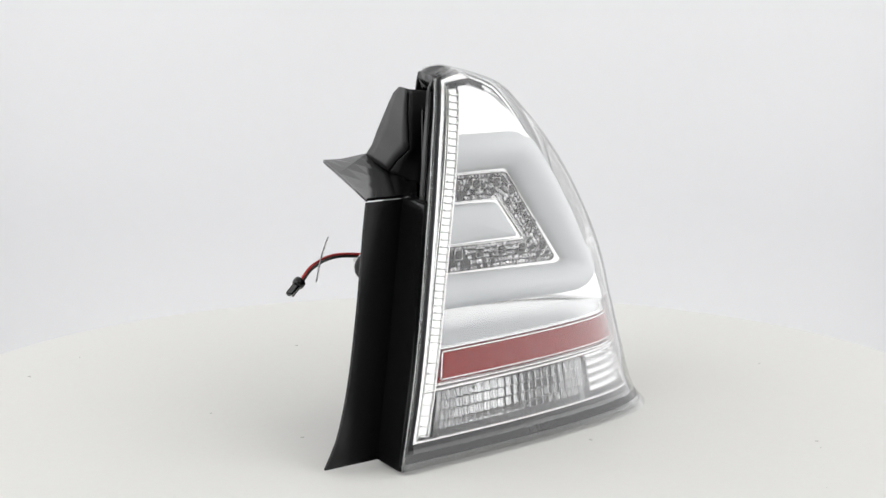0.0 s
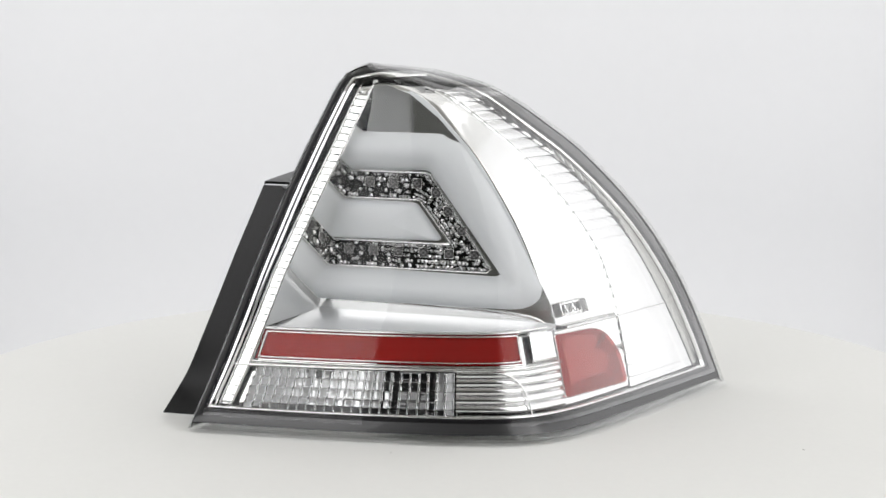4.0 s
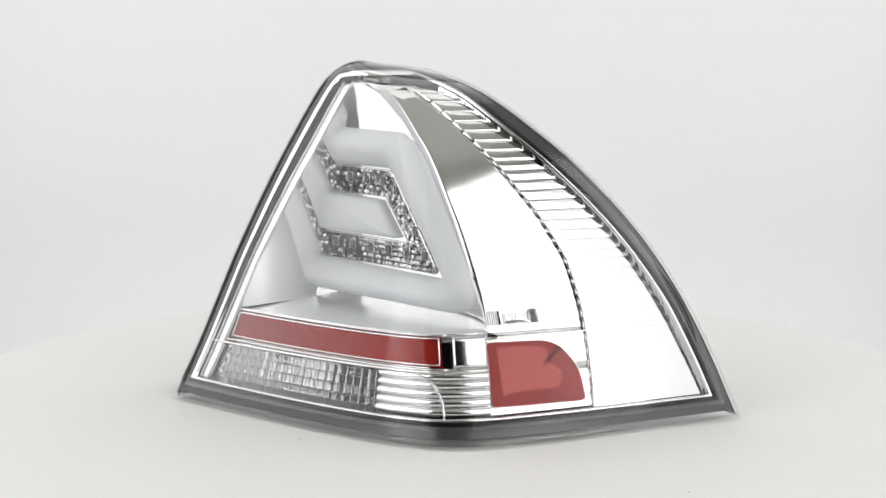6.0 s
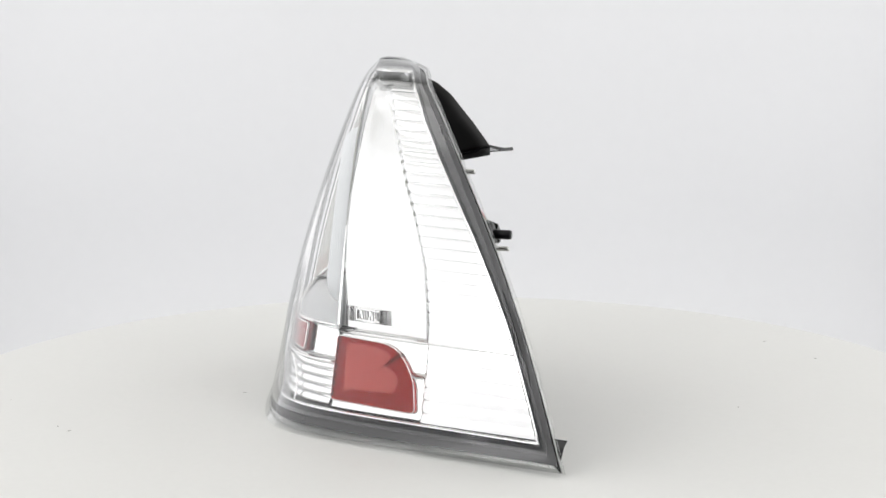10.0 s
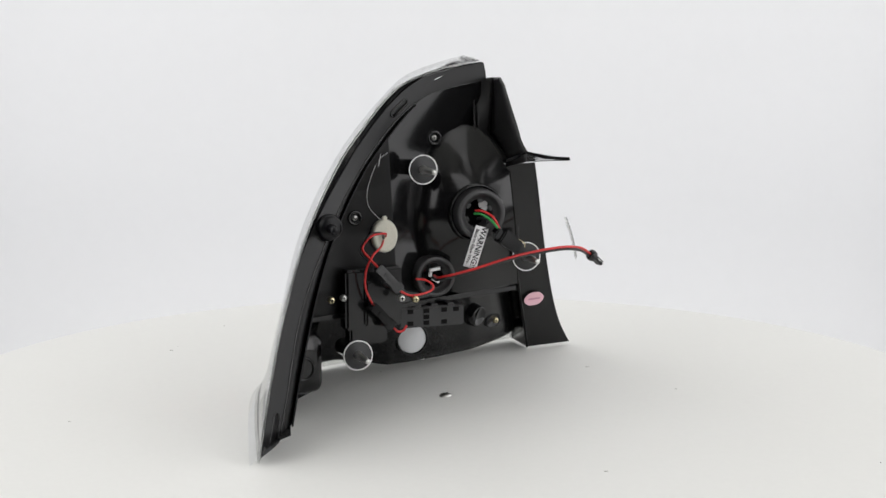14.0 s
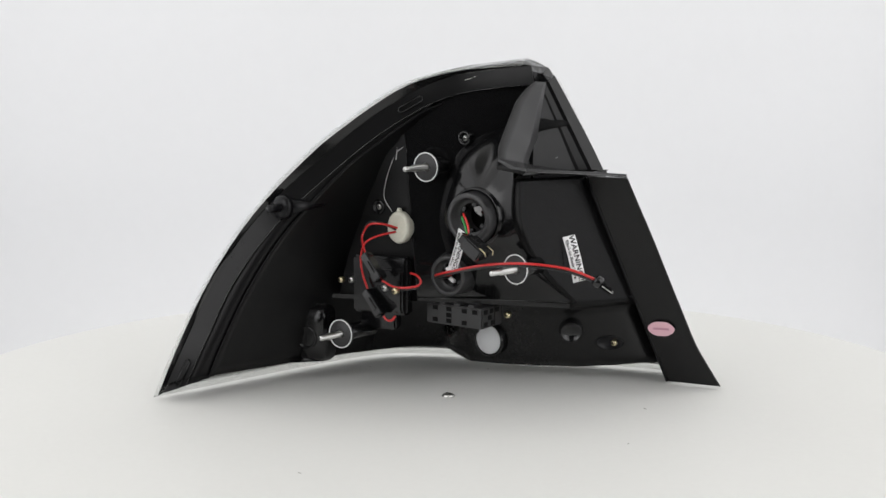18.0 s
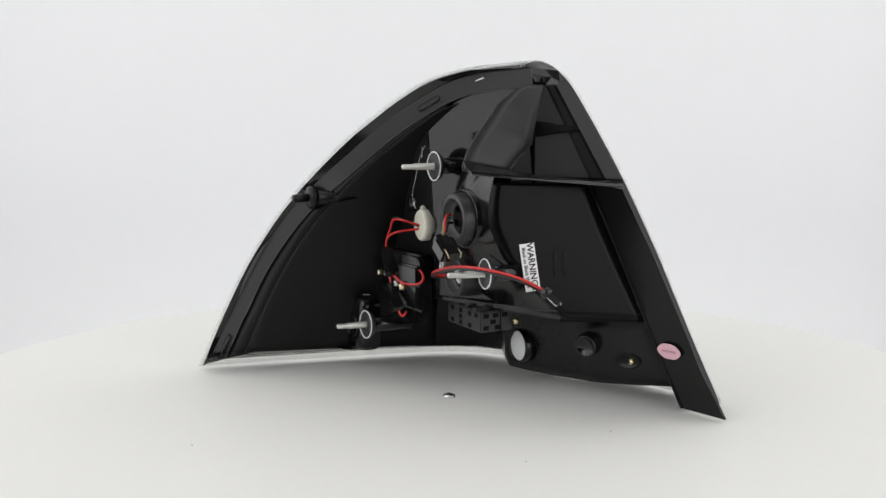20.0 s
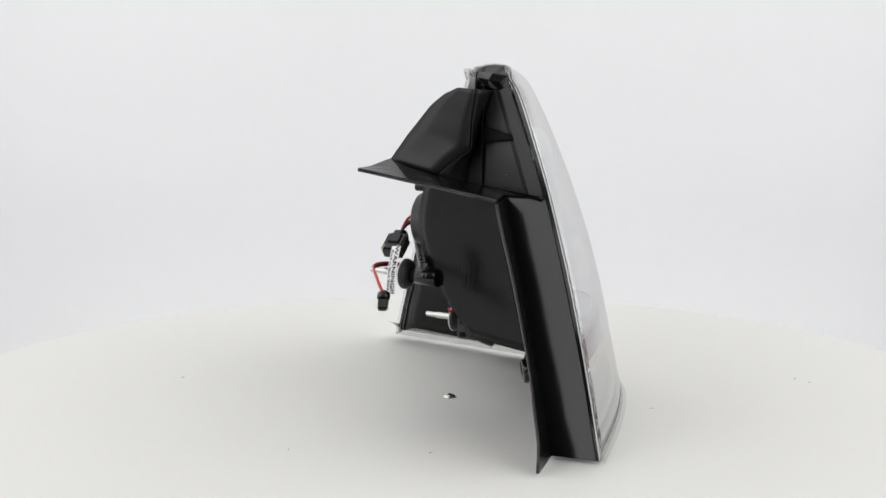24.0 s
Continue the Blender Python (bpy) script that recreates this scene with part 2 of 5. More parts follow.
KNEE_Y = [-.033, -.038, -.039, -.0395, -.0357, -.0362, -.0424, -.054, -.0634, -.090]
SECTIONS = {}


def smooth_table(x, xs, ys):
    """A smooth curve through a small table."""
    i = int(np.clip(np.searchsorted(xs, x) - 1, 0, len(xs) - 2))
    t = (x - xs[i]) / (xs[i + 1] - xs[i])

    def slope(k):
        a, b = max(k - 1, 0), min(k + 1, len(xs) - 1)
        return (ys[b] - ys[a]) / (xs[b] - xs[a])
    h = xs[i + 1] - xs[i]
    return ((2 * t ** 3 - 3 * t ** 2 + 1) * ys[i] + (t ** 3 - 2 * t ** 2 + t) * h * slope(i)
            + (3 * t ** 2 - 2 * t ** 3) * ys[i + 1] + (t ** 3 - t ** 2) * h * slope(i + 1))


def section(v):
    """The plan curve of the lens at the height fraction v, with its run and its length."""
    v = round(min(max(v, 0.0), 1.0), 4)
    if v not in SECTIONS:
        lift = .0025 * max(0.0, (v - .75) / .25) ** 2
        z, zl = 0.324 * v, 0.3185 * v
        left = np.array([smooth_table(zl, LEFT_Z, LEFT_X), smooth_table(zl, LEFT_Z, LEFT_Y), zl])
        right = np.array([smooth_table(z, RIGHT_Z, RIGHT_X), smooth_table(z, RIGHT_Z, RIGHT_Y), z])
        knee = np.array([smooth_table(z, KNEE_Z, KNEE_X), smooth_table(z, KNEE_Z, KNEE_Y), z])
        mid = (left + right) / 2
        knee = mid + (knee - mid) * 1.10
        knee[2] = z
        u = np.linspace(0, 1, 200)[:, None]
        p = ((1 - u) ** 2 * left + 12 * u * (1 - u) * knee + u ** 2 * right) / ((1 - u) ** 2 + 12 * u * (1 - u) + u ** 2)
        run = np.concatenate([[0], np.cumsum(np.linalg.norm(np.diff(p, axis=0), axis=1))]) / np.linalg.norm(knee - left)
        p = p + .006 * (1 - v) ** .5 * np.sin(np.pi * np.clip(run, 0, 1))[:, None] * np.array([.68, -.73, 0])
        run = np.concatenate([[0], np.cumsum(np.linalg.norm(np.diff(p, axis=0), axis=1))])
        p[:, 2] += lift - .0040 * np.abs(2 * run / run[-1] - 1) ** 3 * max(0.0, (v - .9) / .1) ** 2
        SECTIONS[v] = (p, run / run[-1], run[-1])
    return SECTIONS[v]


def skin(a, v, deep=0.0):
    """A point of the lens: a runs along the section from 0 to 1, v up; deep runs inwards."""
    p, run, _ = section(v)
    at = np.array([np.interp(a, run, p[:, k]) for k in range(3)])
    if deep:
        at = at - skin_normal(a, v) * deep
    return Vector(at)


def skin_normal(a, v):
    e, f = 6e-3, 2e-3
    across = np.array(skin(min(a + e, 1), v)) - np.array(skin(max(a - e, 0), v))
    up = np.array(skin(a, min(v + f, 1))) - np.array(skin(a, max(v - f, 0)))
    n = np.cross(across, up)
    return n / np.linalg.norm(n)


def span(v):
    return section(v)[2]


def patch(a0, a1, v0, v1, deep, na=24, nv=16):
    """Rows of points over a part of the lens; bounds and depth are numbers or functions of v."""
    rows = []
    for i in range(nv + 1):
        v = v0 + (v1 - v0) * i / nv
        lo = a0(v) if callable(a0) else a0
        hi = a1(v) if callable(a1) else a1
        d = deep(v) if callable(deep) else deep
        rows.append([skin(lo + (hi - lo) * j / na, v, d) for j in range(na + 1)])
    return rows


tail_light = new("tail_light")
tagged(tail_light, "clear chrome car tail lamp with black plastic back", "tail light")
HEIGHTS = [1 - (1 - i / 44) ** 1.5 for i in range(45)]


# the way round the face, a given distance inside its edge
def loop_at(left, right, bottom, top, n_side=40, n_across=50):
    """(a, v) round the face: left, right metres in from the side edges, bottom and top in height fractions."""
    up = [bottom + (top - bottom) * i / n_side for i in range(n_side + 1)]
    rt = (lambda v: right) if not callable(right) else right
    out = [(left / span(v), v) for v in up]
    la, ra = left / span(top), 1 - rt(top) / span(top)
    out += [(la + (ra - la) * i / 14, top) for i in range(1, 14)]
    out += [(1 - rt(v) / span(v), v) for v in reversed(up)]
    la, ra = left / span(bottom), 1 - rt(bottom) / span(bottom)
    out += [(ra + (la - ra) * i / n_across, bottom) for i in range(1, n_across)]
    return out


def ring_strip(outer, inner, deep_out, deep_in, crown=0.0):
    """A band between two loops of the face, arched by crown."""
    rows = []
    for k in range(5):
        t = k / 4
        d = deep_out + (deep_in - deep_out) * t - crown * math.sin(math.pi * t)
        rows.append([skin(o[0] + (i[0] - o[0]) * t, o[1] + (i[1] - o[1]) * t, d) for o, i in zip(outer, inner)])
    return grid_mesh(rows, closed=True)


def seal_right(v):
    return .012 + .006 * min(max((v - .35) / .4, 0), 1) - .009 * min(max((v - .86) / .12, 0), 1)


edge_loop = loop_at(0.0, 0.0, 0.0, 1.0)
lip_loop = loop_at(.0012, .0025, .019, .997)
seal_loop = loop_at(.0030, seal_right, .050, .993)
seal_in = loop_at(.0088, lambda v: seal_right(v) + .0045, .063, .9875)
trim_in = loop_at(.0145, lambda v: seal_right(v) + .0085, .070, .979)
def outward(a, v):
    n = Vector(skin_normal(a, v))
    return Vector((n.x, n.y, 0)).normalized()


foot = [[skin(a / 60, .012, -.0004), skin(a / 60, 0, -.001) + outward(a / 60, .03) * (.001 + .002 * a / 60), skin(a / 60, 0) + outward(a / 60, .03) * (.002 + .005 * a / 60)] for a in range(61)]
for row in foot:
    row[1].z, row[2].z = -.0004, -.0026
part("lens_foot", grid_mesh(foot), FLANGE_CLEAR, tail_light, "clear foot of the lens")
part("lens_lip", ring_strip(edge_loop, lip_loop, 0.0, -.0006, .0008), EDGE_CLEAR, tail_light, "frosted clear edge of the lens")
part("lens_flange", ring_strip(lip_loop, seal_loop, .0002, .0010, .0003), FLANGE, tail_light, "glossy black flange round the lens, greyed for its reflections")
part("sealant_line", ring_strip(seal_loop, seal_in, .0012, .003, .0012), SEAL, tail_light, "black sealant line")
part("chrome_border", ring_strip(seal_in, trim_in, .0026, .0046, .0010), CHROME, tail_light, "bright chrome border")
lens = part("outer_lens", grid_mesh([[skin(.03 / span(v) * .25 + (1 - .008 / span(v) - .03 / span(v) * .25) * a / 70, v, -.0012) for a in range(71)] for v in [.04 + .955 * h for h in HEIGHTS]]), LENS, tail_light, "clear outer lens")
lens.visible_shadow = False

# the flat panel inside faces the rear; along is its run, facing its way out
ALONG, FACING = Vector((.811, .585, 0)), Vector((.585, -.811, 0))


def on_panel(h, z, out=0.0):
    return ALONG * h + FACING * (.080 + out) + Vector((0, 0, z))


def mirror_h(z):
    return -.044 - (.309 - z) * .272


PANEL_Z = [.094, .116, .148, .181, .2167, .2526, .2798, .298, .306, .309]
PANEL_H = [.1300, .1230, .1070, .0900, .0690, .0430, .0170, -.006, -.020, -.042]


def panel_h(z):
    return float(np.interp(z, PANEL_Z, PANEL_H))


levels = [.0945 + .213 * i / 30 for i in range(31)]
rows = [[on_panel(mirror_h(z) + (panel_h(z) - mirror_h(z)) * j / 16, z) for j in range(17)] for z in levels]
part("reflector_panel", sheet(rows, .0015, False), CHROME, tail_light, "flat chrome panel behind the light guide")


# the mirror wall beside it, from the panel to the ribbed strip
def strip_in(v):
    """Where the ladder strip's inner edge meets the mirror wall."""
    return float(np.interp(v, [.13, .46, .80, .95], [.0290, .0305, .0350, .0340])) / span(v)


rows = []
for z in levels:
    v = z / .3205
    a, b = skin(strip_in(v), v, .007), on_panel(mirror_h(z), z)
    rows.append([a.lerp(b, j / 6) for j in range(7)])
part("mirror_wall", sheet(rows, .0012, False), CHROME, tail_light, "flat chrome side wall")

# shelf over the long red reflector
SHELF_V = .286
rows = []
for j in range(31):
    t = j / 30
    a0 = strip_in(SHELF_V)
    front = skin(a0 + (.600 - a0) * t, SHELF_V, .012)
    back = on_panel(mirror_h(.0945) + (.132 - mirror_h(.0945)) * t, .0945)
    rows.append([front.lerp(back, k / 6) for k in range(7)])
part("shelf", sheet(rows, .0012, False), SHELF_SILVER, tail_light, "polished silver shelf under the light guide")


# the chrome side panel, from the panel's edge to the ribs
def ridge_a(v):
    return float(np.interp(v, [.286, .39, .59, .80, .90, .95], [.600, .600, .588, .571, .536, .497]))


def rib_a(v):
    return float(np.interp(v, [.05, .18, .34, .48, .62, .71, .81, .90, .96], [.765, .778, .795, .806, .797, .782, .764, .728, .705]))


rows, bevels, side_edge = [], [], []
for i in range(41):
    v = .279 + (.976 - .279) * i / 40
    z = .324 * v
    lo, hi = ridge_a(v), rib_a(v)
    hi += .006
    row = [skin(lo + (hi - lo) * j / 18, v, .0120) for j in range(19)]
    edge = on_panel(panel_h(z), z, -.001)
    edge.z = row[0].z
    for j in range(8, 19):   # the last part runs on straight
        row[j] = row[7] + (row[7] - row[4]) * (j - 7) / 3
    side_edge.append((v, row[-2]))
    rows.append(row)
    bevels.append([edge, edge.lerp(row[0], .5), row[0]])
part("ridge_bevel", sheet(bevels, .0008, False), SATIN, tail_light, "satin bevel from the panel to the side")
part("side_reflector", sheet(rows, .0012), SIDE_CHROME, tail_light, "smooth chrome side reflector")

# lower chrome band behind the reflectors
def low_deep(a):
    t = min(max((a - .555) / .045, 0.0), 1.0)
    return .0150 - .0040 * t * t * (3 - 2 * t)


def low_band(a0, a1, v0, v1, na, nv):
    rows = []
    for i in range(nv + 1):
        v = v0 + (v1 - v0) * i / nv
        lo, hi = (a0(v) if callable(a0) else a0), (a1(v) if callable(a1) else a1)
        rows.append([skin(lo + (hi - lo) * j / na, v, low_deep(lo + (hi - lo) * j / na)) for j in range(na + 1)])
    part("lower_reflector", sheet(rows, .0012), CHROME, tail_light, "chrome band behind the lower lenses")


low_band(lambda v: .0138 / span(v), lambda v: rib_a(v) + .004, .186, .286, 90, 6)
low_band(lambda v: .0138 / span(v), .066, .060, .186, 8, 6)
low_band(.400, lambda v: rib_a(v) + .004, .060, .186, 60, 6)


# ribs at the outer edge
def side_meet(v):
    """Where the side reflector ends, so that the ribs grow out of it."""
    vs = [q[0] for q in side_edge]
    if v <= vs[0] or v >= vs[-1]:
        return None
    return Vector([float(np.interp(v, vs, [q[1][k] for q in side_edge])) for k in range(3)])


def rib_end(v):
    return 1 - (seal_right(v) + .008) / span(v)


def rib_fall(v, u):
    """The ribs turn away from the side towards their outer ends."""
    wide = (rib_end(v) - rib_a(v)) * span(v)
    turn = float(np.interp(v, [.08, .34, .65], [.30, 1.0, .40]))
    return wide * turn * (.034 * (u - .30 * (1 - math.exp(-u / .30))) + .07 * max(0.0, u - .7) ** 2)


edges = [.062]
while edges[-1] < .948:
    edges.append(edges[-1] + (.034 if edges[-1] < .28 else .030 - .006 * (edges[-1] - .28)))
for v0, v1 in zip(edges, edges[1:]):
    cut = float(np.interp(v0, [.35, .6], [.00030, .0010]))
    prof = [(t, .0089 + cut * c) for t, c in ((0.0, .60), (.03, .46), (.10, .25), (.25, .09), (.5, 0), (.8, .08), (.93, .30), (.98, .45), (1.0, .60))]
    v1 = min(v1, .958)
    rows = []
    for t, deep in prof:
        v = v0 + (v1 - v0) * t
        lo, hi = rib_a(v), rib_end(v)
        lo += .010 * abs(2 * t - 1) ** 3 * (hi - lo)
        rows.append([skin(lo + (hi - lo) * u, v, deep + drop + rib_fall(v, max(u, 0))) for u, drop in ((-.006, .0015), (-.002, .0011), (0, .0007), (.012, .0003), (.035, .0001), (.08, 0), (.3, 0), (.55, 0), (.8, 0), (1, 0))])
        meet = side_meet(v)
        if meet:
            rows[-1][0] = meet
    part("rib", grid_mesh(rows), RIB_CHROME, tail_light, "curved chrome rib")
part("rib_backing", sheet([[skin(rib_a(q) + (rib_end(q) - rib_a(q)) * j / 8, q, .0104 + rib_fall(q, j / 8)) for j in range(9)] for q in (.060 + .895 * i / 30 for i in range(31))], .001), CHROME, tail_light, "chrome backing under the ribs")

part("rib_wall", sheet([[skin(rib_end(q) + .002, q, .0062), skin(rib_end(q) + .001, q, .0085), skin(rib_end(q), q, .0103 + rib_fall(q, 1))] for q in (.060 + .895 * i / 40 for i in range(41))], .0008, False), CHROME, tail_light, "chrome wall at the ends of the ribs")

part("apex_filler", sheet([[skin(.14 + .72 * j / 16, v, d) for j in range(17)] for v, d in ((.930, .0126), (.950, .0120), (.970, .0112), (.984, .0100))], .0010), SIDE_CHROME, tail_light, "bright filler under the apex of the lens")

# ladder strip at the inner edge
def on_strip(v, inset, out=0.0):
    """A point of the ladder strip, inset from its inner edge."""
    return skin(strip_in(v), v, .0072) - ALONG * inset + FACING * out


part("ladder_strip", sheet([[on_strip(.062 + .910 * i / 40, .0150 * (1 - j / 6)) for j in range(7)] for i in range(41)], .001), CHROME, tail_light, "narrow chrome strip with small rungs")
STRIP_UP = [.064 + .906 * i / 60 for i in range(61)]
for inset in (.0125, .0015):
    part("strip_rail", tube([on_strip(q, inset, .0012) for q in STRIP_UP], .0008, 6), CHROME, tail_light, "bright rail of the ladder strip")
v = .078
while v < .955:
    if abs(v - .188) > .016 and abs(v - .286) > .012:
        part("rung", tube([on_strip(v - .001 * j, .0120 - .0033 * j, .0012) for j in range(4)], .0008, 6), CHROME, tail_light, "small chrome rung")
    v += .026 if v < .29 else .0187


# a bar that parts the lower lenses from the red reflector
def rail(name, a0, a1, v, deep, radius, mat, label):
    part(name, tube([skin(a0 + (a1 - a0) * j / 50, v(a0 + (a1 - a0) * j / 50) if callable(v) else v, deep) for j in range(51)], radius, 6), mat, tail_light, label)


rail("divider_bar", .012, .60, lambda a: .187 + .012 * a, .0062, .0014, CHROME, "thin bright bar between the lower lenses")
rail("divider_bar", .60, .955, .279, .0085, .0007, CHROME, "thin bright bar across the side")
rail("divider_bar", .035, .60, .2925, .0105, .0012, CHROME, "thin bright bar over the red reflector")

# long red reflector
rows_t = patch(lambda v: .066 + .012 * (v - .2), .512, .214, .279, .0065, 60, 6)
rows_u = patch(lambda v: .064 + .012 * (v - .2), .514, .212, .281, .0090, 60, 6)
bar = part("long_red_reflector", slab_rows(rows_t, rows_u, False), RED, tail_light, "long red reflector bar")
bar.visible_shadow = False
part("mirror_back", slab_rows(patch(.064, .514, .212, .281, .0093, 60, 6), patch(.064, .514, .212, .281, .0098, 60, 6), False), PRISM_MIRROR, bar, "mirror of fine prisms behind the red lens")
part("rim", slab_rows(patch(.056, .520, .2045, .2870, .0100, 60, 3), patch(.056, .520, .2045, .2870, .0125, 60, 3), False), RED_DEEP, bar, "deep red frame round the bar")
loop = [(.063 + .452 * k / 50, .2115) for k in range(51)] + [(.515, .2115 + .070 * k / 6) for k in range(1, 7)] + [(.515 - .452 * k / 50, .2815) for k in range(1, 51)] + [(.063, .2815 - .070 * k / 6) for k in range(1, 7)]
part("reflector_rim", tube([skin(a, v, .0078) for a, v in loop], .0009, 6), CHROME, tail_light, "thin bright edge round the red bar")
for a0, a1, v in ((.040, .530, .1985), (.040, .530, .2905)):
    rail("reflector_rim", a0, a1, v, .0085, .0010, CHROME, "thin bright edge along the red frame")

# small red reflector with one round corner
poly = round_corners([(.602, .095), (.757, .092), (.757, .20), (.720, .262), (.602, .266)], [.008, .012, .05, .03, .008])


def face_slab(poly, deep_out, deep_in, rings=4):
    """A raised plate over the face, its outline given in (a, v)."""
    ca, cv = sum(p[0] for p in poly) / len(poly), sum(p[1] for p in poly) / len(poly)
    bm = bmesh.new()
    under = [bm.verts.new(skin(p[0], p[1], deep_in)) for p in poly]
    loops = [under]
    for k in range(rings):
        s = 1 - k / rings * .98
        loops.append([bm.verts.new(skin(ca + (p[0] - ca) * s, cv + (p[1] - cv) * s, deep_out + (.0005 if k == 0 else 0))) for p in poly])
    n = len(poly)
    for a, b in zip(loops, loops[1:]):
        for j in range(n):
            bm.faces.new((a[j], a[(j + 1) % n], b[(j + 1) % n], b[j]))
    bm.faces.new(under[::-1])
    tip = bm.verts.new(skin(ca, cv, deep_out))
    for j in range(n):
        bm.faces.new((loops[-1][j], loops[-1][(j + 1) % n], tip))
    return bm


small_red = part("small_red_reflector", face_slab(poly, .0062, .0096), RED, tail_light, "red side reflector with a round corner")
small_red.visible_shadow = False
part("mirror_back", face_slab(poly, .0099, .0106), PRISM_MIRROR, small_red, "mirror of fine prisms behind the red lens")
rim = [skin(.6795 + (p[0] - .6795) * 1.02, .18 + (p[1] - .18) * 1.02, .0085) for p in poly]
part("reflector_rim", tube(rim + rim[:1], .0008, 6), CHROME, tail_light, "thin bright edge round the red reflector")

# satin piece between the two red reflectors
part("corner_piece", slab_rows(patch(.540, .603, .1995, .2870, .0092, 10, 6), patch(.540, .603, .1995, .2870, .0112, 10, 6)), CORNER_CHROME, tail_light, "bright silver piece between the reflectors")

# marking plate with its small bars
part("marking_plate", face_slab([(.612, .310), (.708, .310), (.708, .352), (.612, .352)], .0094, .0124, 2), PRISM, tail_light, "small clear marking plate")
part("marking_field", face_slab([(.634, .314), (.690, .314), (.690, .348), (.634, .348)], .0089, .0095, 2), CHROME, tail_light, "chrome field of the marking")
def marking(points, r, label, mat=DARK_CHROME):
    part("marking_bar", tube([skin(a, v, .0088) for a, v in points], r, 6), mat, tail_light, label)


marking([(.634, .314), (.690, .314), (.690, .348), (.634, .348), (.634, .314)], .0005, "bright frame of the marking", CHROME)
for k in range(7):
    a = .640 + .0074 * k
    if k % 3 == 1:
        marking([(a + .004, .320), (a, .320), (a, .331), (a + .004, .331), (a + .004, .343), (a, .343)], .0004, "fine bar of unreadable marking")
    else:
        marking([(a, .319), (a, .343), (a + .0036, .343), (a + .0036, .319 + .006 * (k % 2))], .0004, "fine bar of unreadable marking")
for k in range(5):
    for a in (.615 + .004 * k, .694 + .0032 * k):
        marking([(a, .312), (a, .350)], .0004, "fine bar of unreadable marking")


# ---- the light guide: a satin C with a channel of diodes ----
def c_path(top, knee, foot, bottom, r_top, r_foot, steps=7):
    """The run of a C: from the mirror wall along its top, down its back and home along its bottom."""
    pts = [(mirror_h(top) - .008, top), (knee[0], top), (foot[0], foot[1]), (mirror_h(bottom) - .008, bottom)]
    p = round_corners([pts[0], pts[1], pts[2], pts[3]], [0, r_top, r_foot, 0], steps)
    return p


def resample(path, n):
    p = [Vector(q) for q in path]
    run = [0.0]
    for a, b in zip(p, p[1:]):
        run.append(run[-1] + (b - a).length)
    out = []
    for k in range(n):
        s = run[-1] * k / (n - 1)
        i = max(j for j in range(len(run)) if run[j] <= s + 1e-9)
        i = min(i, len(p) - 2)
        t = (s - run[i]) / max(run[i + 1] - run[i], 1e-9)
        out.append(p[i].lerp(p[i + 1], t))
    return out


edge_run = [(panel_h(z) - .0003, z) for z in (.256, .246, .234, .22, .2, .18, .16, .145, .134)]
outer = resample([(mirror_h(.2645) - .016, .2645), (.0170, .2645), (.0220, .2638)], 20)[:-1] + resample([(.0220, .2638), (.0262, .2610)] + edge_run + [(.1165, .126)], 30)[:-1] + resample([(.1165, .126), (.1158, .1185), (.1110, .1122), (.1020, .1080), (.0880, .1062), (mirror_h(.1055) - .016, .1055)], 26)
inner = resample([(mirror_h(.2296) - .016, .2296), (.0080, .2310)], 20)[:-1] + resample([(.0080, .2310), (.0110, .2300), (.0785, .1380)], 30)[:-1] + resample([(.0785, .1380), (.0765, .1350), (mirror_h(.1372) - .016, .1372)], 26)
prof = [(0, .0), (.0, .003), (.05, .0062), (.12, .0100), (.22, .0135), (.42, .0165), (.62, .0150), (.86, .0085), (1, .0030), (1, 0)]
rows = [[on_panel(o[0] + (i[0] - o[0]) * t, o[1] + (i[1] - o[1]) * t, out) for o, i in zip(outer, inner)] for t, out in prof]
guide = part("light_guide", grid_mesh(rows), SATIN, tail_light, "satin silver C-shaped light guide")
# the tongue inside the C
tongue = round_corners([(mirror_h(.2018) - .016, .2018), (-.0035, .2000), (.0215, .1665), (mirror_h(.1648) - .016, .1648)], [0, .004, .004, 0])
cz = .183
bm = bmesh.new()
loops = [[on_panel(cz_h + (p[0] - cz_h) * s, cz + (p[1] - cz) * s, out) for p in tongue] for cz_h in (-.03,) for s, out in ((1, 0), (1, .0030), (.975, .0055), (.90, .0085), (.6, .0115), (.05, .0122))]
bm.faces.new([bm.verts.new(p) for p in loops[-1]])
part("tongue", grid_mesh(loops, closed=True, bm=bm), SATIN, tail_light, "satin silver tongue inside the light guide")
# channel of diodes: rims, backing and cells
led_out = c_path(.2283, (.0095, 0), (.0708, .1385), .1385, .004, .006, 5)
led_in = c_path(.2033, (.0002, 0), (.0310, .1630), .1630, .001, .001, 5)
for path, r in ((led_out, .0007), (led_in, .0007)):
    part("channel_rim", tube([on_panel(p[0], p[1], .0016) for p in resample(path, 60)], r, 6), CHROME, tail_light, "bright rim of the diode channel")
rows = [[on_panel(o[0] + (i[0] - o[0]) * t, o[1] + (i[1] - o[1]) * t, .0004) for o, i in zip(resample(led_out, 80), resample(led_in, 80))] for t in (0, .5, 1)]
part("channel_floor", grid_mesh(rows), CHANNEL_BLACK, tail_light, "dark mirror floor of the diode channel")
# sparkling facets of the channel: a quilt of small mirrored studs round each diode
rng = random.Random(7)
mo, mi = resample(led_out, 92), resample(led_in, 92)
spots = [(-.0715 + .0232 * k, .2185) for k in range(4)] + [(.0163, .2108), (.0279, .1939), (.0411, .1764)]
spots += [(.0533 - .0246 * k, .1545) for k in range(6)]
spots = [q for q in spots if q[0] > mirror_h(q[1]) + .006]


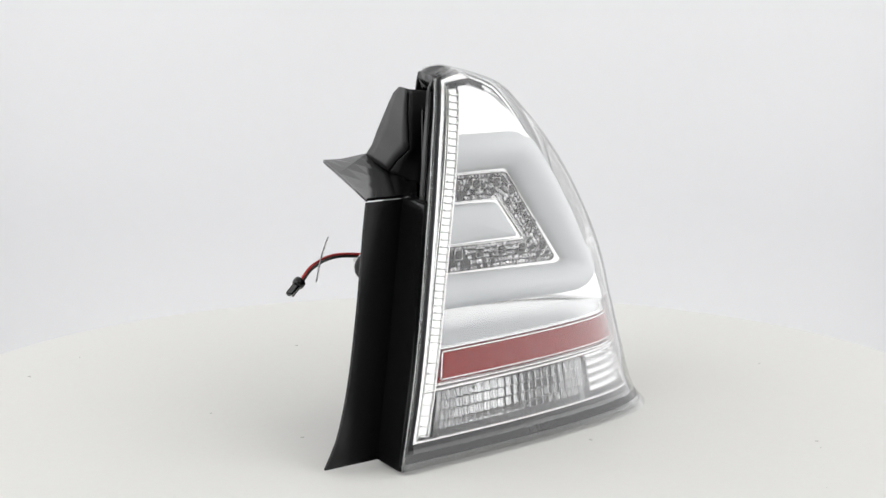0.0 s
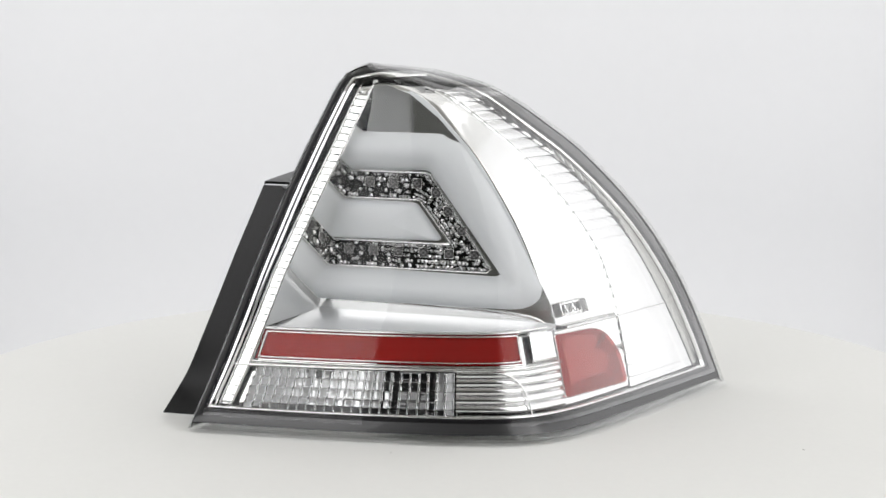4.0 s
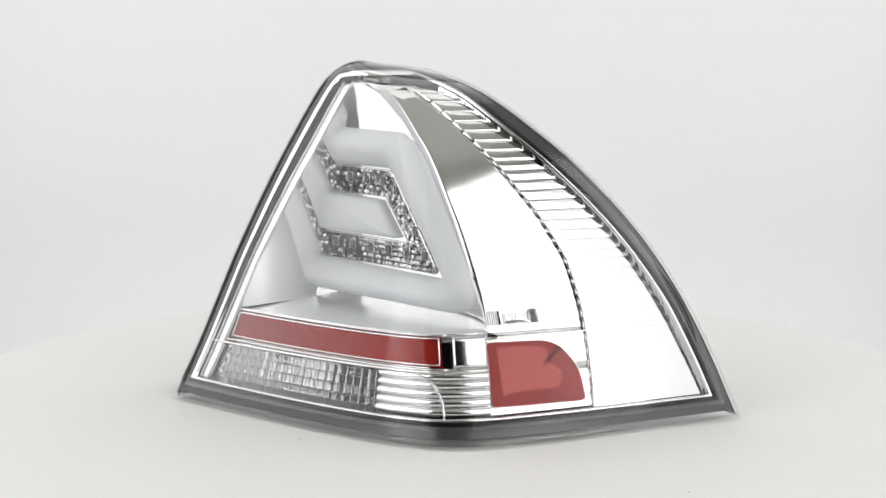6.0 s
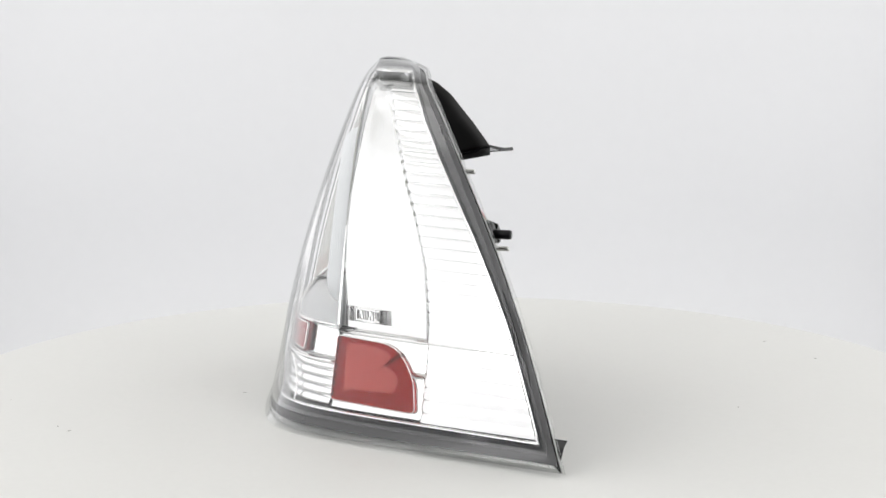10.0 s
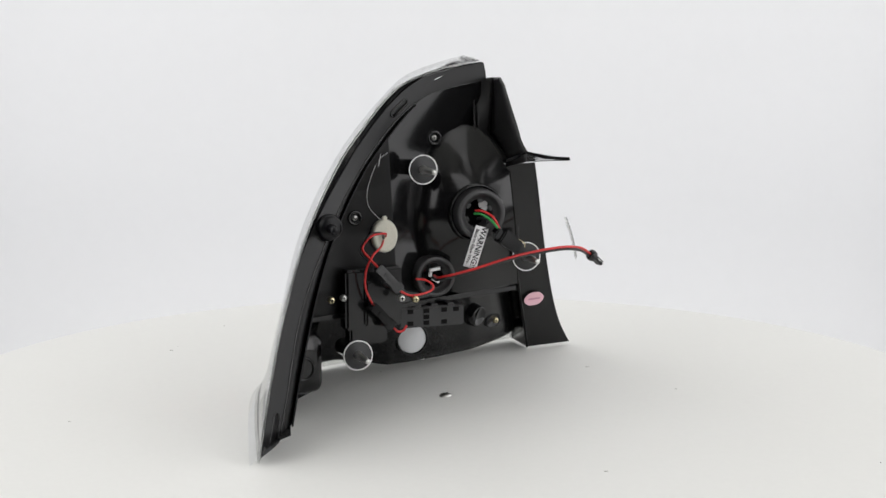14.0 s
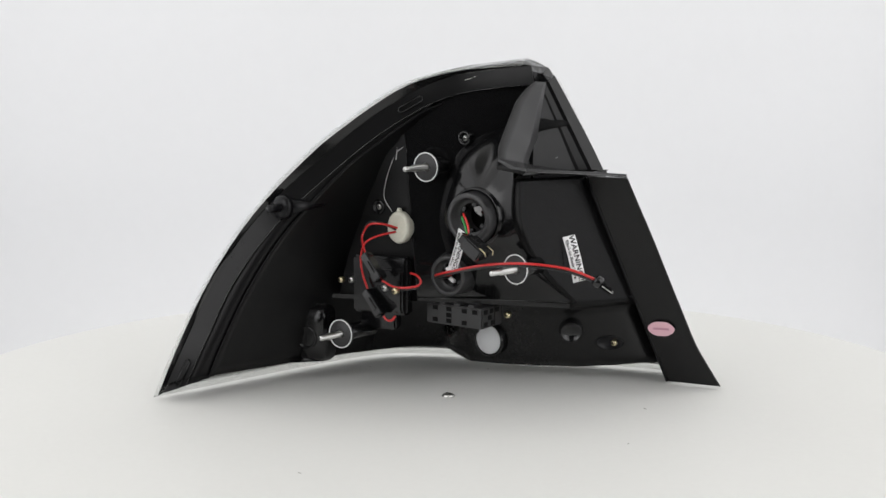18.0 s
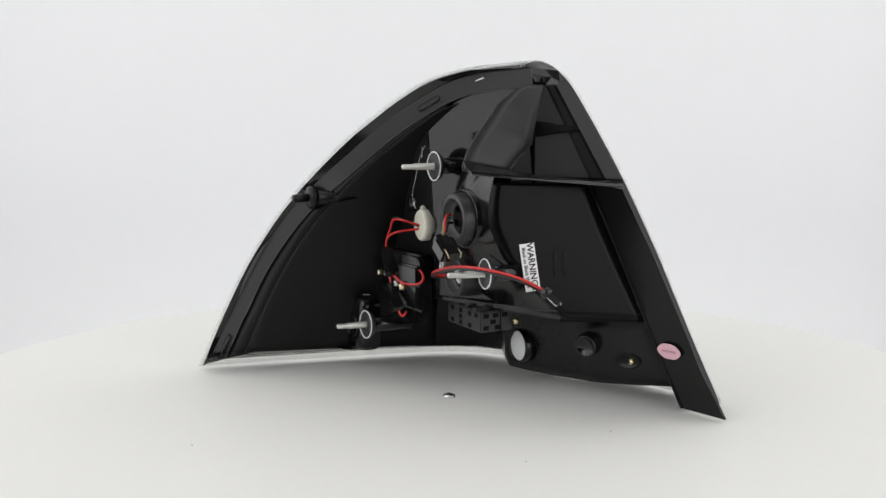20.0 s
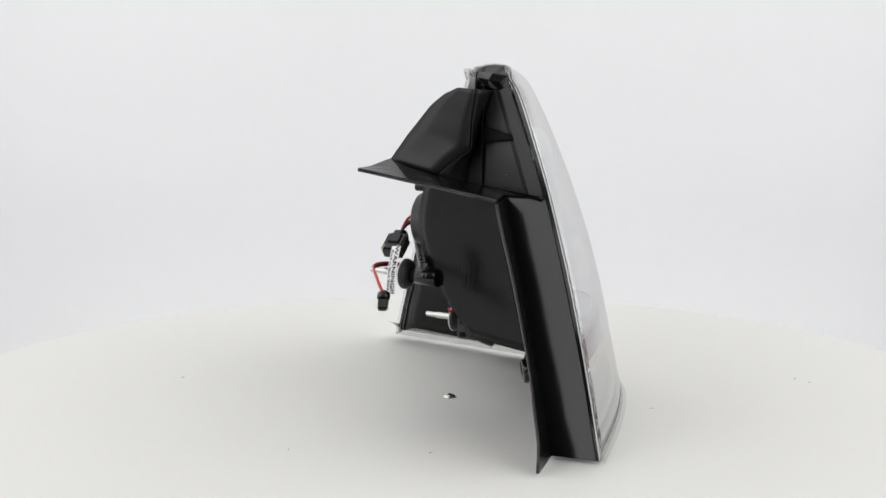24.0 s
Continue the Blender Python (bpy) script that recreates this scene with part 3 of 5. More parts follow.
def studs_over(bm, cells):
    for k in range(91):
        for r in range(cells):
            s, t = (.5 if r % 2 else .0), (r + .5) / cells
            c = mo[k].lerp(mo[k + 1], s).lerp(mi[k].lerp(mi[k + 1], s), t)
            near = min(max(abs(c[0] - h), abs(c[1] - z)) for h, z in spots)
            if near < .0048 or rng.random() < (.55 if c[0] < -.035 else .28 if c[0] < -.005 else .06):
                continue
            wide = .0016 + .0010 * rng.random()
            high = .0006 + .0010 * rng.random()
            turn = rng.random()
            ring = [bm.verts.new(on_panel(c[0] + wide * math.cos(w), c[1] + wide * math.sin(w), .0005)) for w in (2 * math.pi * (j + turn) / 6 for j in range(6))]
            top = [bm.verts.new(on_panel(c[0] + .35 * wide * math.cos(w), c[1] + .35 * wide * math.sin(w), .0005 + high)) for w in (2 * math.pi * (j + turn) / 6 for j in range(6))]
            for j in range(6):
                bm.faces.new((ring[j], ring[(j + 1) % 6], top[(j + 1) % 6], top[j]))
            bm.faces.new(top)
    return bm


tagged(part("crystal_facets", studs_over(bmesh.new(), 5), FACET, tail_light, "sparkling mirrored studs round the diodes"), kind="stuff")


FACE_POSE = Matrix((ALONG, Vector((0, 0, 1)), FACING)).transposed().to_4x4()
chip_me = shared("diode", box_bm(pose(0, 0, 0), .0074, .0074, .0020, .0006), LED_CHIP)
rim_me = shared("cup_rim", tube([(-.0043, -.0043, 0), (.0043, -.0043, 0), (.0043, .0043, 0), (-.0043, .0043, 0), (-.0043, -.0043, 0)], .0004, 5), CHROME)
pad_me = shared("contact", box_bm(pose(0, 0, 0), .0024, .0014, .0006, .0002), LED_PAD)
for h, z in spots:
    ob = new("diode", chip_me)
    m = FACE_POSE.copy()
    m.translation = on_panel(h, z, .0014)
    ob.matrix_basis = m
    ob.parent = tail_light
    ob["label"] = "dark square diode in a mirrored cup"
    ring = new("cup_rim", rim_me)
    ring.parent = ob
    for dx, dy in ((0, .0018), (0, -.0018), (-.0020, 0), (.0020, 0)):
        pad = new("contact", pad_me)
        pad.matrix_basis = pose(dx, dy, .0012, 0, 0, 90 if dx else 0)
        pad.parent = ob

# ---- lower prism lens: pillows in columns ----
def prism_block():
    """A clear block: flat outside, a pillow on its inner side."""
    bm = bmesh.new()
    n = 8
    top = [[bm.verts.new((x / n - .5, y / n - .5, 0)) for x in range(n + 1)] for y in range(n + 1)]
    low = [[bm.verts.new((x / n - .5, y / n - .5, -1 + .52 * abs(2 * x / n - 1) ** 4 + .13 * abs(2 * y / n - 1) ** 4)) for x in range(n + 1)] for y in range(n + 1)]
    for y in range(n):
        for x in range(n):
            bm.faces.new((low[y][x], low[y + 1][x], low[y + 1][x + 1], low[y][x + 1])).smooth = True
    bm.faces.new([top[0][x] for x in range(n + 1)] + [top[y][n] for y in range(1, n + 1)] + [top[n][x] for x in range(n - 1, -1, -1)] + [top[y][0] for y in range(n - 1, 0, -1)])
    for x in range(n):
        bm.faces.new((top[0][x + 1], top[0][x], low[0][x], low[0][x + 1]))
        bm.faces.new((top[n][x], top[n][x + 1], low[n][x + 1], low[n][x]))
    for y in range(n):
        bm.faces.new((top[y][0], top[y + 1][0], low[y + 1][0], low[y][0]))
        bm.faces.new((top[y + 1][n], top[y][n], low[y][n], low[y + 1][n]))
    for v_ in [q for row in top for q in row if not q.link_faces]:
        bm.verts.remove(v_)
    bmesh.ops.recalc_face_normals(bm, faces=bm.faces)
    return bm


pillow_me = shared("prism", prism_block(), PRISM_GLASS)


def stand(a, v, deep, sx, sy, sz):
    """A pose on the face with its z outwards, scaled."""
    p = skin(a, v, deep)
    x = (skin(a + .004, v) - skin(a - .004, v)).normalized()
    n = Vector(skin_normal(a, v))
    y = n.cross(x)
    m = Matrix((x * sx, y * sy, n * sz)).transposed().to_4x4()
    m.translation = p
    return m


def prisms(a0, a1, columns, v0, v1, rows_, deep, high):
    for c in range(columns):
        for r in range(rows_):
            a, v = a0 + (a1 - a0) * (c + .5) / columns, v0 + (v1 - v0) * (r + .5) / rows_
            ob = new("prism", pillow_me)
            ob.parent = lower_lens
            ob.visible_shadow = False
            ob.matrix_basis = stand(a, v, deep, (a1 - a0) / columns * span(v) * .985, (v1 - v0) / rows_ * .324 * .985, high)


rows_t = patch(.064, .505, .066, .182, .0050, 60, 6)
lower_lens = part("lower_lens", grid_mesh(rows_t), PRISM, tail_light, "clear lower lens with rows of prisms")
lower_lens.visible_shadow = False
prisms(.066, .398, 23, .106, .183, 3, .0062, .0052)
prisms(.066, .398, 23, .064, .106, 2, .0062, .0046)


# the chrome bowl behind the prisms, with the bulb holder at its back
def bowl_deep(a):
    x = abs(a - .262) / (.196 if a < .262 else .136)
    return .0135 + .0455 * (1 - min(x, 1.0) ** 2.4)


columns_ = [.067 + .330 * j / 60 for j in range(61)]
part("bowl", grid_mesh([[skin(a, v, bowl_deep(a) + (.0016 * math.sin(j * .95) if .1 < a < .37 else 0)) for j, a in enumerate(columns_)] for v in (.062, .09, .12, .15, .185)]), BOWL_CHROME, lower_lens, "fluted chrome bowl behind the prisms")
for v in (.0625, .1845):
    part("bowl_wall", grid_mesh([[skin(a, v, .0120 + (bowl_deep(a) - .0120) * t) for a in columns_] for t in (0, .3, .6, 1)]), BOWL_CHROME, lower_lens, "chrome wall of the bowl")
HOLDER = axis_pose(Vector((.0552, -.0735, .0390)) + FACING * .019 + ALONG * .006, FACING)
part("bulb_holder", box_bm(HOLDER @ pose(0, 0, .006), .050, .046, .014, .0015), INK, lower_lens, "dark bulb holder at the back of the bowl")
for y, w, h in ((.0150, .024, .0085), (.0040, .016, .0040), (-.0140, .022, .0100)):
    part("holder_pad", box_bm(HOLDER @ pose(0, y, .0138), w, h, .0020, .0006), PALE_GREY, lower_lens, "pale pad on the bulb holder")
for k in range(5):
    v = .076 + .0235 * k
    rows = [[skin(.400 + (.598 - .400) * j / 24, v + .0225 * t, d) for j in range(25)] for t, d in ((0, .0128), (.04, .0098), (.14, .0088), (.5, .0086), (.84, .0094), (.96, .0104), (1, .0128))]
    part("flute", grid_mesh(rows), FLUTE_CHROME, lower_lens, "horizontal chrome flute")
arc = [skin(.470 + .052 * math.sin(t), .068 + .115 * math.cos(t), .0055) for t in (math.pi / 2 * j / 16 for j in range(17))]
part("arc_line", tube(arc, .0011, 6), CHROME, lower_lens, "bright curved line at the lens's end")


# ---- the black back ----
BACK = Vector((-.455, .89, .0)).normalized()
RIM_Z = [0, .06, .12, .18, .24, .27, .29, .305, .315, .3245]
RIM_X = [.1235, .1210, .1156, .1010, .0775, .0615, .0480, .0330, .0160, -.0250]
RIM_Y = [.2490, .2204, .1904, .1470, .0844, .0494, .0201, -.0050, -.0320, -.0790]
INNER_Z = [0, .1, .22, .31, .3245]
INNER_X = [-.0385, -.0263, -.0174, -.0122, -.0125]
INNER_Y = [-.2605, -.2179, -.1634, -.1119, -.1040]


def back_rim(v):
    z = .3245 * v
    return Vector((smooth_table(z, RIM_Z, RIM_X), smooth_table(z, RIM_Z, RIM_Y), z + .003 * (1 - v) - .0032 * max(0.0, (v - .9) / .1) ** 2))


def back_inner(v):
    z = .321 * v
    return Vector((smooth_table(z, INNER_Z, INNER_X), smooth_table(z, INNER_Z, INNER_Y), z - .0030 * max(0.0, (v - .9) / .1) ** 2))


# skirts from the face's edge to the back rim
ups = [1 - (1 - i / 40) ** 1.4 for i in range(41)]
part("skirt", grid_mesh([[skin(1, v, .001).lerp(back_rim(v), t) for t in (0, .06, .12)] for v in ups]), LIP, tail_light, "frosted clear skirt of the lens")
part("skirt", grid_mesh([[skin(1, v, .001).lerp(back_rim(v), t) for t in (.12, .6, 1)] for v in ups]), BLACK_SATIN, tail_light, "black skirt of the housing")
part("skirt", grid_mesh([[skin(0, v, .001).lerp(back_inner(v), t) for t in (0, .12, .25)] for v in ups]), LIP, tail_light, "frosted clear skirt of the lens")
part("skirt", grid_mesh([[skin(0, v, .001).lerp(back_inner(v), t) for t in (.25, .6, 1)] for v in ups]), BLACK, tail_light, "black skirt of the housing")
part("skirt", sheet([[skin(a / 60, v, d) for v, d in ((.001, .0010), (.016, .0030), (.035, .0050))] for a in range(61)], .001), FLANGE_CLEAR, tail_light, "clear rear foot of the lens")
part("skirt", grid_mesh([[skin(a / 60, .034, .005), skin(a / 60, .058, .014), skin(a / 60, .076, .0245)] for a in range(61)]), BLACK, tail_light, "black underside of the housing")
top_a = [skin(1 - a / 10, 1, .0) for a in range(11)]
part("skirt", grid_mesh([[p for p in top_a], [p.lerp(back_rim(1).lerp(back_inner(1), a / 10), 1) for a, p in enumerate(top_a)]]), BLACK, tail_light, "black top of the housing")

# flat band behind the outer edge
FLAT = Vector((.4148, .9099, 0))
OFF = Vector((-.9099, .4148, 0))
rim_pts = [back_rim(v) for v in ups]


BAND = .0178


def rim_inner(i, wide):
    d = (rim_pts[min(i + 1, 40)] - rim_pts[max(i - 1, 0)]).normalized()
    n = FLAT.cross(Vector((0, 0, 1))).normalized().cross(d).normalized()
    if n.z > 0:
        n = -n
    if i < 6:
        n = (n + Vector((-.41, -.91, 0)) * .8).normalized()
    q = rim_pts[i] + n * wide
    q.z = max(q.z, .0085)
    return q


def band_lift(i):
    """How far the band's inner edge stands back of the rim's plane."""
    return .0016 + .0044 * min(max((.66 - ups[i]) / .12, 0.0), 1.0) * min(1.0, .10 + ups[i] / .16) + .0014 * min(max((ups[i] - .86) / .06, 0.0), 1.0)


rows = []
for i in range(41):
    q = rim_inner(i, BAND) + OFF * band_lift(i)
    top_ = .0010 * min(max((ups[i] - .86) / .06, 0.0), 1.0)
    rows.append([rim_pts[i] + OFF * .0008, (rim_pts[i] + OFF * (.0010 + top_)).lerp(q, .5), q, q - OFF * .004 + (q - rim_pts[i]).normalized() * .0008])
crease(part("rim_band", sheet(rows, .0015), RIM_BLACK, tail_light, "flat black rim band"), 35)
for i0, i1, o in ((1, 3, .010), (31, 33, .009)):
    p, q = rim_inner(i0, o) + OFF * (band_lift(i0) * .55 + .0012), rim_inner(i1, o) + OFF * (band_lift(i1) * .55 + .0012)
    w = (q - p).normalized().cross(BACK).normalized() * .0028
    part("rim_slot", tube([p + w, q + w, q + (q - p).normalized() * .002, q - w, p - w, p - (q - p).normalized() * .002, p + w], .0009, 6), BLACK, tail_light, "raised slot on the rim")

# shells behind the side and behind the lower lenses
rows = []
for i in range(31):
    v = .074 + .866 * i / 30
    rows.append([skin(.595 + (.985 - .03 / span(v) * .8 - .595) * j / 20, v, .0255) for j in range(21)])
part("side_shell", sheet(rows, .0015), SHELL_BLACK, tail_light, "smooth black shell behind the side")


joint = []
for i in range(41):
    v = ups[i]
    if v > .93:
        break
    vv = min(max(v, .074), .90)
    lip = rim_inner(i, BAND - .0010) + OFF * (band_lift(i) - .0004)
    inner_ = skin(.975 - .03 / span(vv), vv, .0258)
    joint.append([lip, lip.lerp(inner_, .5) + OFF * .0015, inner_])
part("rim_joint", sheet(joint, .0012), SHELL_BLACK, tail_light, "black step inside the rim band")


TUB_A = [.012, .045, .085, .155, .24, .31, .355, .385, .42, .50, .64]
TUB_D = [.024, .040, .0505, .0640, .0705, .0720, .0705, .0560, .0360, .0270, .0240]


def low_depth(a, v):
    """The shell's depth behind the lens: a tub that ends past the white cap."""
    return .024 + (float(np.interp(a, TUB_A, TUB_D)) - .024) * min(1, .40 + (v - .070) / .025)


rows = [[skin(.012 + .62 * j / 80, v, low_depth(.012 + .62 * j / 80, v)) for j in range(81)] for v in (.070, .075, .084, .108, .14, .18, .22, .25, .272)]
rows.append([on_panel(mirror_h(.0955) - .01 + (.150 - mirror_h(.0955)) * j / 80, .0915, -.003) for j in range(81)])
shell = part("lower_shell", sheet(rows, .0015), LOWER_BLACK, tail_light, "bulged black shell behind the lower lenses")
bm = bmesh.new()
bm.from_mesh(shell.data)
SHELL_TREE = BVHTree.FromBMesh(bm)
bm.free()


def seat(at, r=.010):
    """A pose on the bulged shell, its z along the shell's own way out there."""
    hits = []
    base = axis_pose(Vector(at), BACK)
    for k in range(8):
        q = base @ Vector((r * math.cos(k * math.pi / 4), r * math.sin(k * math.pi / 4), .05))
        hits.append(SHELL_TREE.ray_cast(q, -BACK)[0])
    c = sum(hits, Vector()) / 8
    n = sum(((hits[k] - c).cross(hits[(k + 1) % 8] - c) for k in range(8)), Vector()).normalized()
    return axis_pose(c, n if n.dot(BACK) > 0 else -n)



# the bulb chamber: a flat rear panel, a bulge round the large socket and a flat flank beside the mount strip
PANEL_AT, PANEL_S, PANEL_N = Vector((.0528, .0150, 0)), Vector((-.611, -.7915, 0)), Vector((-.7915, .611, 0))


def at_panel(s, z, out=0.0):
    """A point of the rear panel: s runs from its free edge towards the flank."""
    return PANEL_AT + PANEL_S * s + PANEL_N * out + Vector((0, 0, z))


CREST_S = [-.0030, .0135, .0324, .0511, .0700, .0937, .1180, .1240]
CREST_Z = [.2570, .2725, .2860, .2942, .3003, .3055, .3085, .3090]


def panel_edge(z):
    if z < .257:
        return float(np.interp(z, [.08, .162, .257], [.0100, .0037, -.0030]))
    return float(np.interp(z, CREST_Z, CREST_S))


fold_top, fold_bot = Vector((-.0386, -.1353, .2100)), Vector((-.0583, -.2228, 0))


def fold(z):
    return fold_bot.lerp(fold_top, z / .21)


levels = [.0860 + .2225 * i / 36 for i in range(37)]
rows = [[at_panel(panel_edge(z) + (.124 - panel_edge(z)) * j / 12, z) for j in range(13)] for z in levels]
part("rear_panel", sheet(rows, .0015, False), BLACK_SATIN, tail_light, "flat black rear panel of the bulb chamber")

# the wall between the panel and the side shell
rows = []
for z in levels[:29]:
    e = at_panel(panel_edge(z), z)
    d = skin(float(np.interp(z, [.09, .17, .21, .25], [.700, .715, .745, .800])), z / .315, .0262)
    rows.append([e.lerp(d, t / 6) for t in range(7)])
part("chamber_wall", sheet(rows, .0015, False), SHELL_BLACK, tail_light, "black wall from the panel to the side shell")

# the crease between the bulge and the flank, from the shelf down to the lower tip
crease_line = curve([(-.0559, -.0416, .2165), (-.0584, -.0384, .2000), (-.0605, -.0378, .1810), (-.0616, -.0430, .1640), (-.0617, -.0535, .1435), (-.0612, -.0705, .1240), (-.0600, -.0905, .1060), (-.0588, -.1062, .0925)], 40)
rows = []
for i, q in enumerate(crease_line):
    f = fold(float(np.interp(i / 40, [0, 1], [.2125, .0900]))) + Vector((.001, .002, 0))
    rows.append([q.lerp(f, t / 10) for t in range(11)])
rows.append([Vector((-.0571, -.1063, .0847)).lerp(fold(.0820) + Vector((.001, .002, 0)), t / 10) for t in range(11)])
part("chamber_flank", sheet(rows, .0015, True), FLANK_BLACK, tail_light, "flat black flank of the bulb chamber")
for y in (-.1005, -.1100):
    a, b = Vector((-.0598, y, .1280)), Vector((-.0590, y - .0008, .1540))
    part("mark_line", tube([a, b], .0004, 5), BLACK, tail_light, "thin moulded line")

# the bulge: from the socket's collar out to the panel, the crease and the lower lip
HUB = Vector((-.0322, -.0057, .1780))
lip_in, lip_out = at_panel(.0097, .0895), crease_line[-1]
outline = [at_panel(.0480, .1060), at_panel(.0394, .1320), at_panel(.0318, .1630), at_panel(.0345, .1930), at_panel(.0485, .2330), at_panel(.0714, .2515), at_panel(.0960, .2600), Vector((-.0240, -.0600, .2560)), Vector((-.0390, -.0520, .2420))]
outline = curve(outline, 40) + crease_line + [lip_out.lerp(lip_in, .25), lip_out.lerp(lip_in, .5)]
count = len(outline)
rows = [[] for _ in range(13)]
for i, o in enumerate(outline):
    way = o - HUB
    way = (way - BACK * way.dot(BACK)).normalized()
    start = HUB + way * .0285 - BACK * .0150
    swell = .009 * math.sin(math.pi * min(1.0, i / 40)) if i < 40 else 0.0
    mid = start.lerp(o, .58) + BACK * swell
    for k in range(13):
        t = k / 12
        rows[k].append(start * (1 - t) ** 2 + mid * 2 * t * (1 - t) + o * t * t)
part("socket_dome", grid_mesh(rows, closed=True), BLACK, tail_light, "smooth bulge about the large socket")
low = [fold(.0860), Vector((-.0571, -.1063, .0860)), lip_in - Vector((0, 0, .0035)), skin(.72, .27, .0262)]
part("chamber_floor", prism_between(low, [q + Vector((0, 0, .0045)) for q in low]), BLACK, tail_light, "black lower lip of the bulb chamber")


# plates: the mount strips, the shelf, the web and the upper plate
def plate(name, corners, thick, label, mat=BLACK, flip=1):
    """A flat plate: the corners are laid into their best plane."""
    p = np.array([tuple(q) for q in corners])
    mid = p.mean(axis=0)
    n = np.linalg.svd(p - mid)[2][2]
    p = p - np.outer((p - mid) @ n, n)
    off = Vector(n) * thick / 2
    c = [Vector(q) for q in p]
    return part(name, prism_between([q + off for q in c], [q - off for q in c]), mat, tail_light, label)


OUT_Z = [0, .02, .04, .07, .11, .15, .19, .2125]
OUT_X = [-.1019, -.0932, -.0880, -.0828, -.0783, -.0749, -.0722, -.0700]
OUT_Y = [-.2564, -.2471, -.2365, -.2246, -.2076, -.1904, -.1714, -.1612]
zs = [.2120 * i / 20 for i in range(21)]
strip_a = [[back_inner(z / .321).lerp(fold_bot.lerp(fold_top, z / .21), t / 5) for t in range(6)] for z in zs]
strip_b = [[fold_bot.lerp(fold_top, z / .21).lerp(Vector((smooth_table(z, OUT_Z, OUT_X), smooth_table(z, OUT_Z, OUT_Y), z)), t / 5) for t in range(6)] for z in zs]
crease(part("mount_strip", sheet(strip_a, .002), BLACK, tail_light, "glossy black strip beside the lens"), 40)
crease(part("mount_flange", sheet(strip_b, .002), LOWER_BLACK, tail_light, "black mounting flange with a flared foot"), 40)
part("fold_bead", tube([fold_bot.lerp(fold_top, i / 6) for i in range(7)], .0014, 8), SHELL_BLACK, tail_light)
inner_r = (-.0255, -.1674, .2140)
pl_top, pl_a, pl_b, pl_c, pl_d = (-.0143, -.1125, .3050), (-.0196, -.1520, .2381), (-.0216, -.1660, .2110), (-.0226, -.0600, .2110), (-.0148, -.0885, .3042)
edge_top, edge_low = Vector((-.0120, -.0930, .3040)), Vector((-.0165, -.1410, .2075))
plate("upper_plate", [pl_d, edge_top, edge_low, (-.0230, -.0480, .2070), (-.0212, -.0560, .2498), (-.0190, -.0670, .2713)], .0015, "flat black plate under the apex", PLATE_SHEEN)
rows = []
for i in range(15):
    t = i / 14
    v = .66 + .31 * t
    near = edge_low.lerp(edge_top, t)
    ridge = Vector(pl_b).lerp(Vector(pl_top), t).lerp(near, .45) + Vector((-.0035, 0, .0004))
    rows.append([back_inner(v) + Vector((-.0022, 0, 0)), ridge, ridge + Vector((.0030, .0026, 0)), near + Vector((-.0016, -.0030, 0)), near])
part("inner_band", sheet(rows, .0012, False), PLATE_SHEEN, tail_light, "stepped black band by the apex")
crest = [at_panel(s_, z_) for s_, z_ in zip(CREST_S, CREST_Z)]
crest = curve(crest, 24)
brim = curve([rim_inner(i, BAND - .004) - OFF * .0015 for i in range(22, 41, 2)], 24)
part("apex_cover", sheet([[a, a.lerp(b, .5), b] for a, b in zip(brim, crest)], .0012), BLACK, tail_light, "black cover between the rim band and the panel")
cap_out = [back_rim(1), back_rim(1).lerp(back_inner(1), .5), back_inner(1), back_inner(.97) + Vector((-.0022, 0, 0))]
cap_in = [crest[-1], crest[-1].lerp(edge_top, .4), edge_top, Vector(pl_top).lerp(edge_top, .45) + Vector((-.0035, 0, 0))]
part("apex_cap", sheet([[a, a.lerp(b, .45) + Vector((-.002, .001, 0)), b] for a, b in zip(cap_out, cap_in)], .0015, False), BLACK_SATIN, tail_light, "black cap at the apex")
edge = [skin(1, v) for v in ups[:-1]] + [skin(1 - a / 10, 1) for a in range(11)] + [skin(0, v) for v in reversed(ups[:-1])]
part("lens_edge", tube([q + BACK * .0016 for q in edge], .0013, 8), EDGE_CLEAR, tail_light, "pale clear edge of the lens")
tab_tip, step_c, notch, web_c = (-.1169, -.0198, .2314), (-.0695, -.1613, .2135), (-.0176, -.1690, .2125), (-.0760, -.0135, .2370)
rim_line = [tab_tip, (-.0990, -.0730, .2250), (-.0830, -.1210, .2190), step_c, tuple(fold_top + Vector((0, 0, .003))), notch]
near = [(-.094, -.0150, .2322), web_c, (-.0560, -.0380, .2270), (-.0430, -.0600, .2215), (-.0330, -.0900, .2170), inner_r]
part("shelf_tab", sheet([[Vector(a).lerp(Vector(b), t / 4) for t in range(5)] for a, b in zip(rim_line, near)], .0026, False), BLACK, tail_light, "black shelf with a pointed tab")
plate("shelf_wall", [(-.0430, -.0600, .2190), (-.0280, -.0600, .2190), inner_r, (-.0330, -.0900, .2150)], .0030, "black inner end of the shelf")
web_out = [(-.0417, -.0724, .3068), (-.0470, -.0600, .3010), (-.0519, -.0465, .2905), (-.0640, -.0260, .2620), (-.0690, -.0170, .2480), web_c]
web_in = [(-.0341, -.0884, .3058), (-.0349, -.0838, .2842), (-.0344, -.0808, .2660), (-.0335, -.0789, .2503), (-.0444, -.0661, .2395), (-.0527, -.0557, .2272)]
web_base = [pl_d, (-.0165, -.0800, .2840), (-.0180, -.0742, .2713), (-.0201, -.0644, .2498), (-.0210, -.0620, .2380), pl_c]
web_out, web_in, web_base = resample(web_out, 21), resample(web_in, 21), resample(web_base, 21)
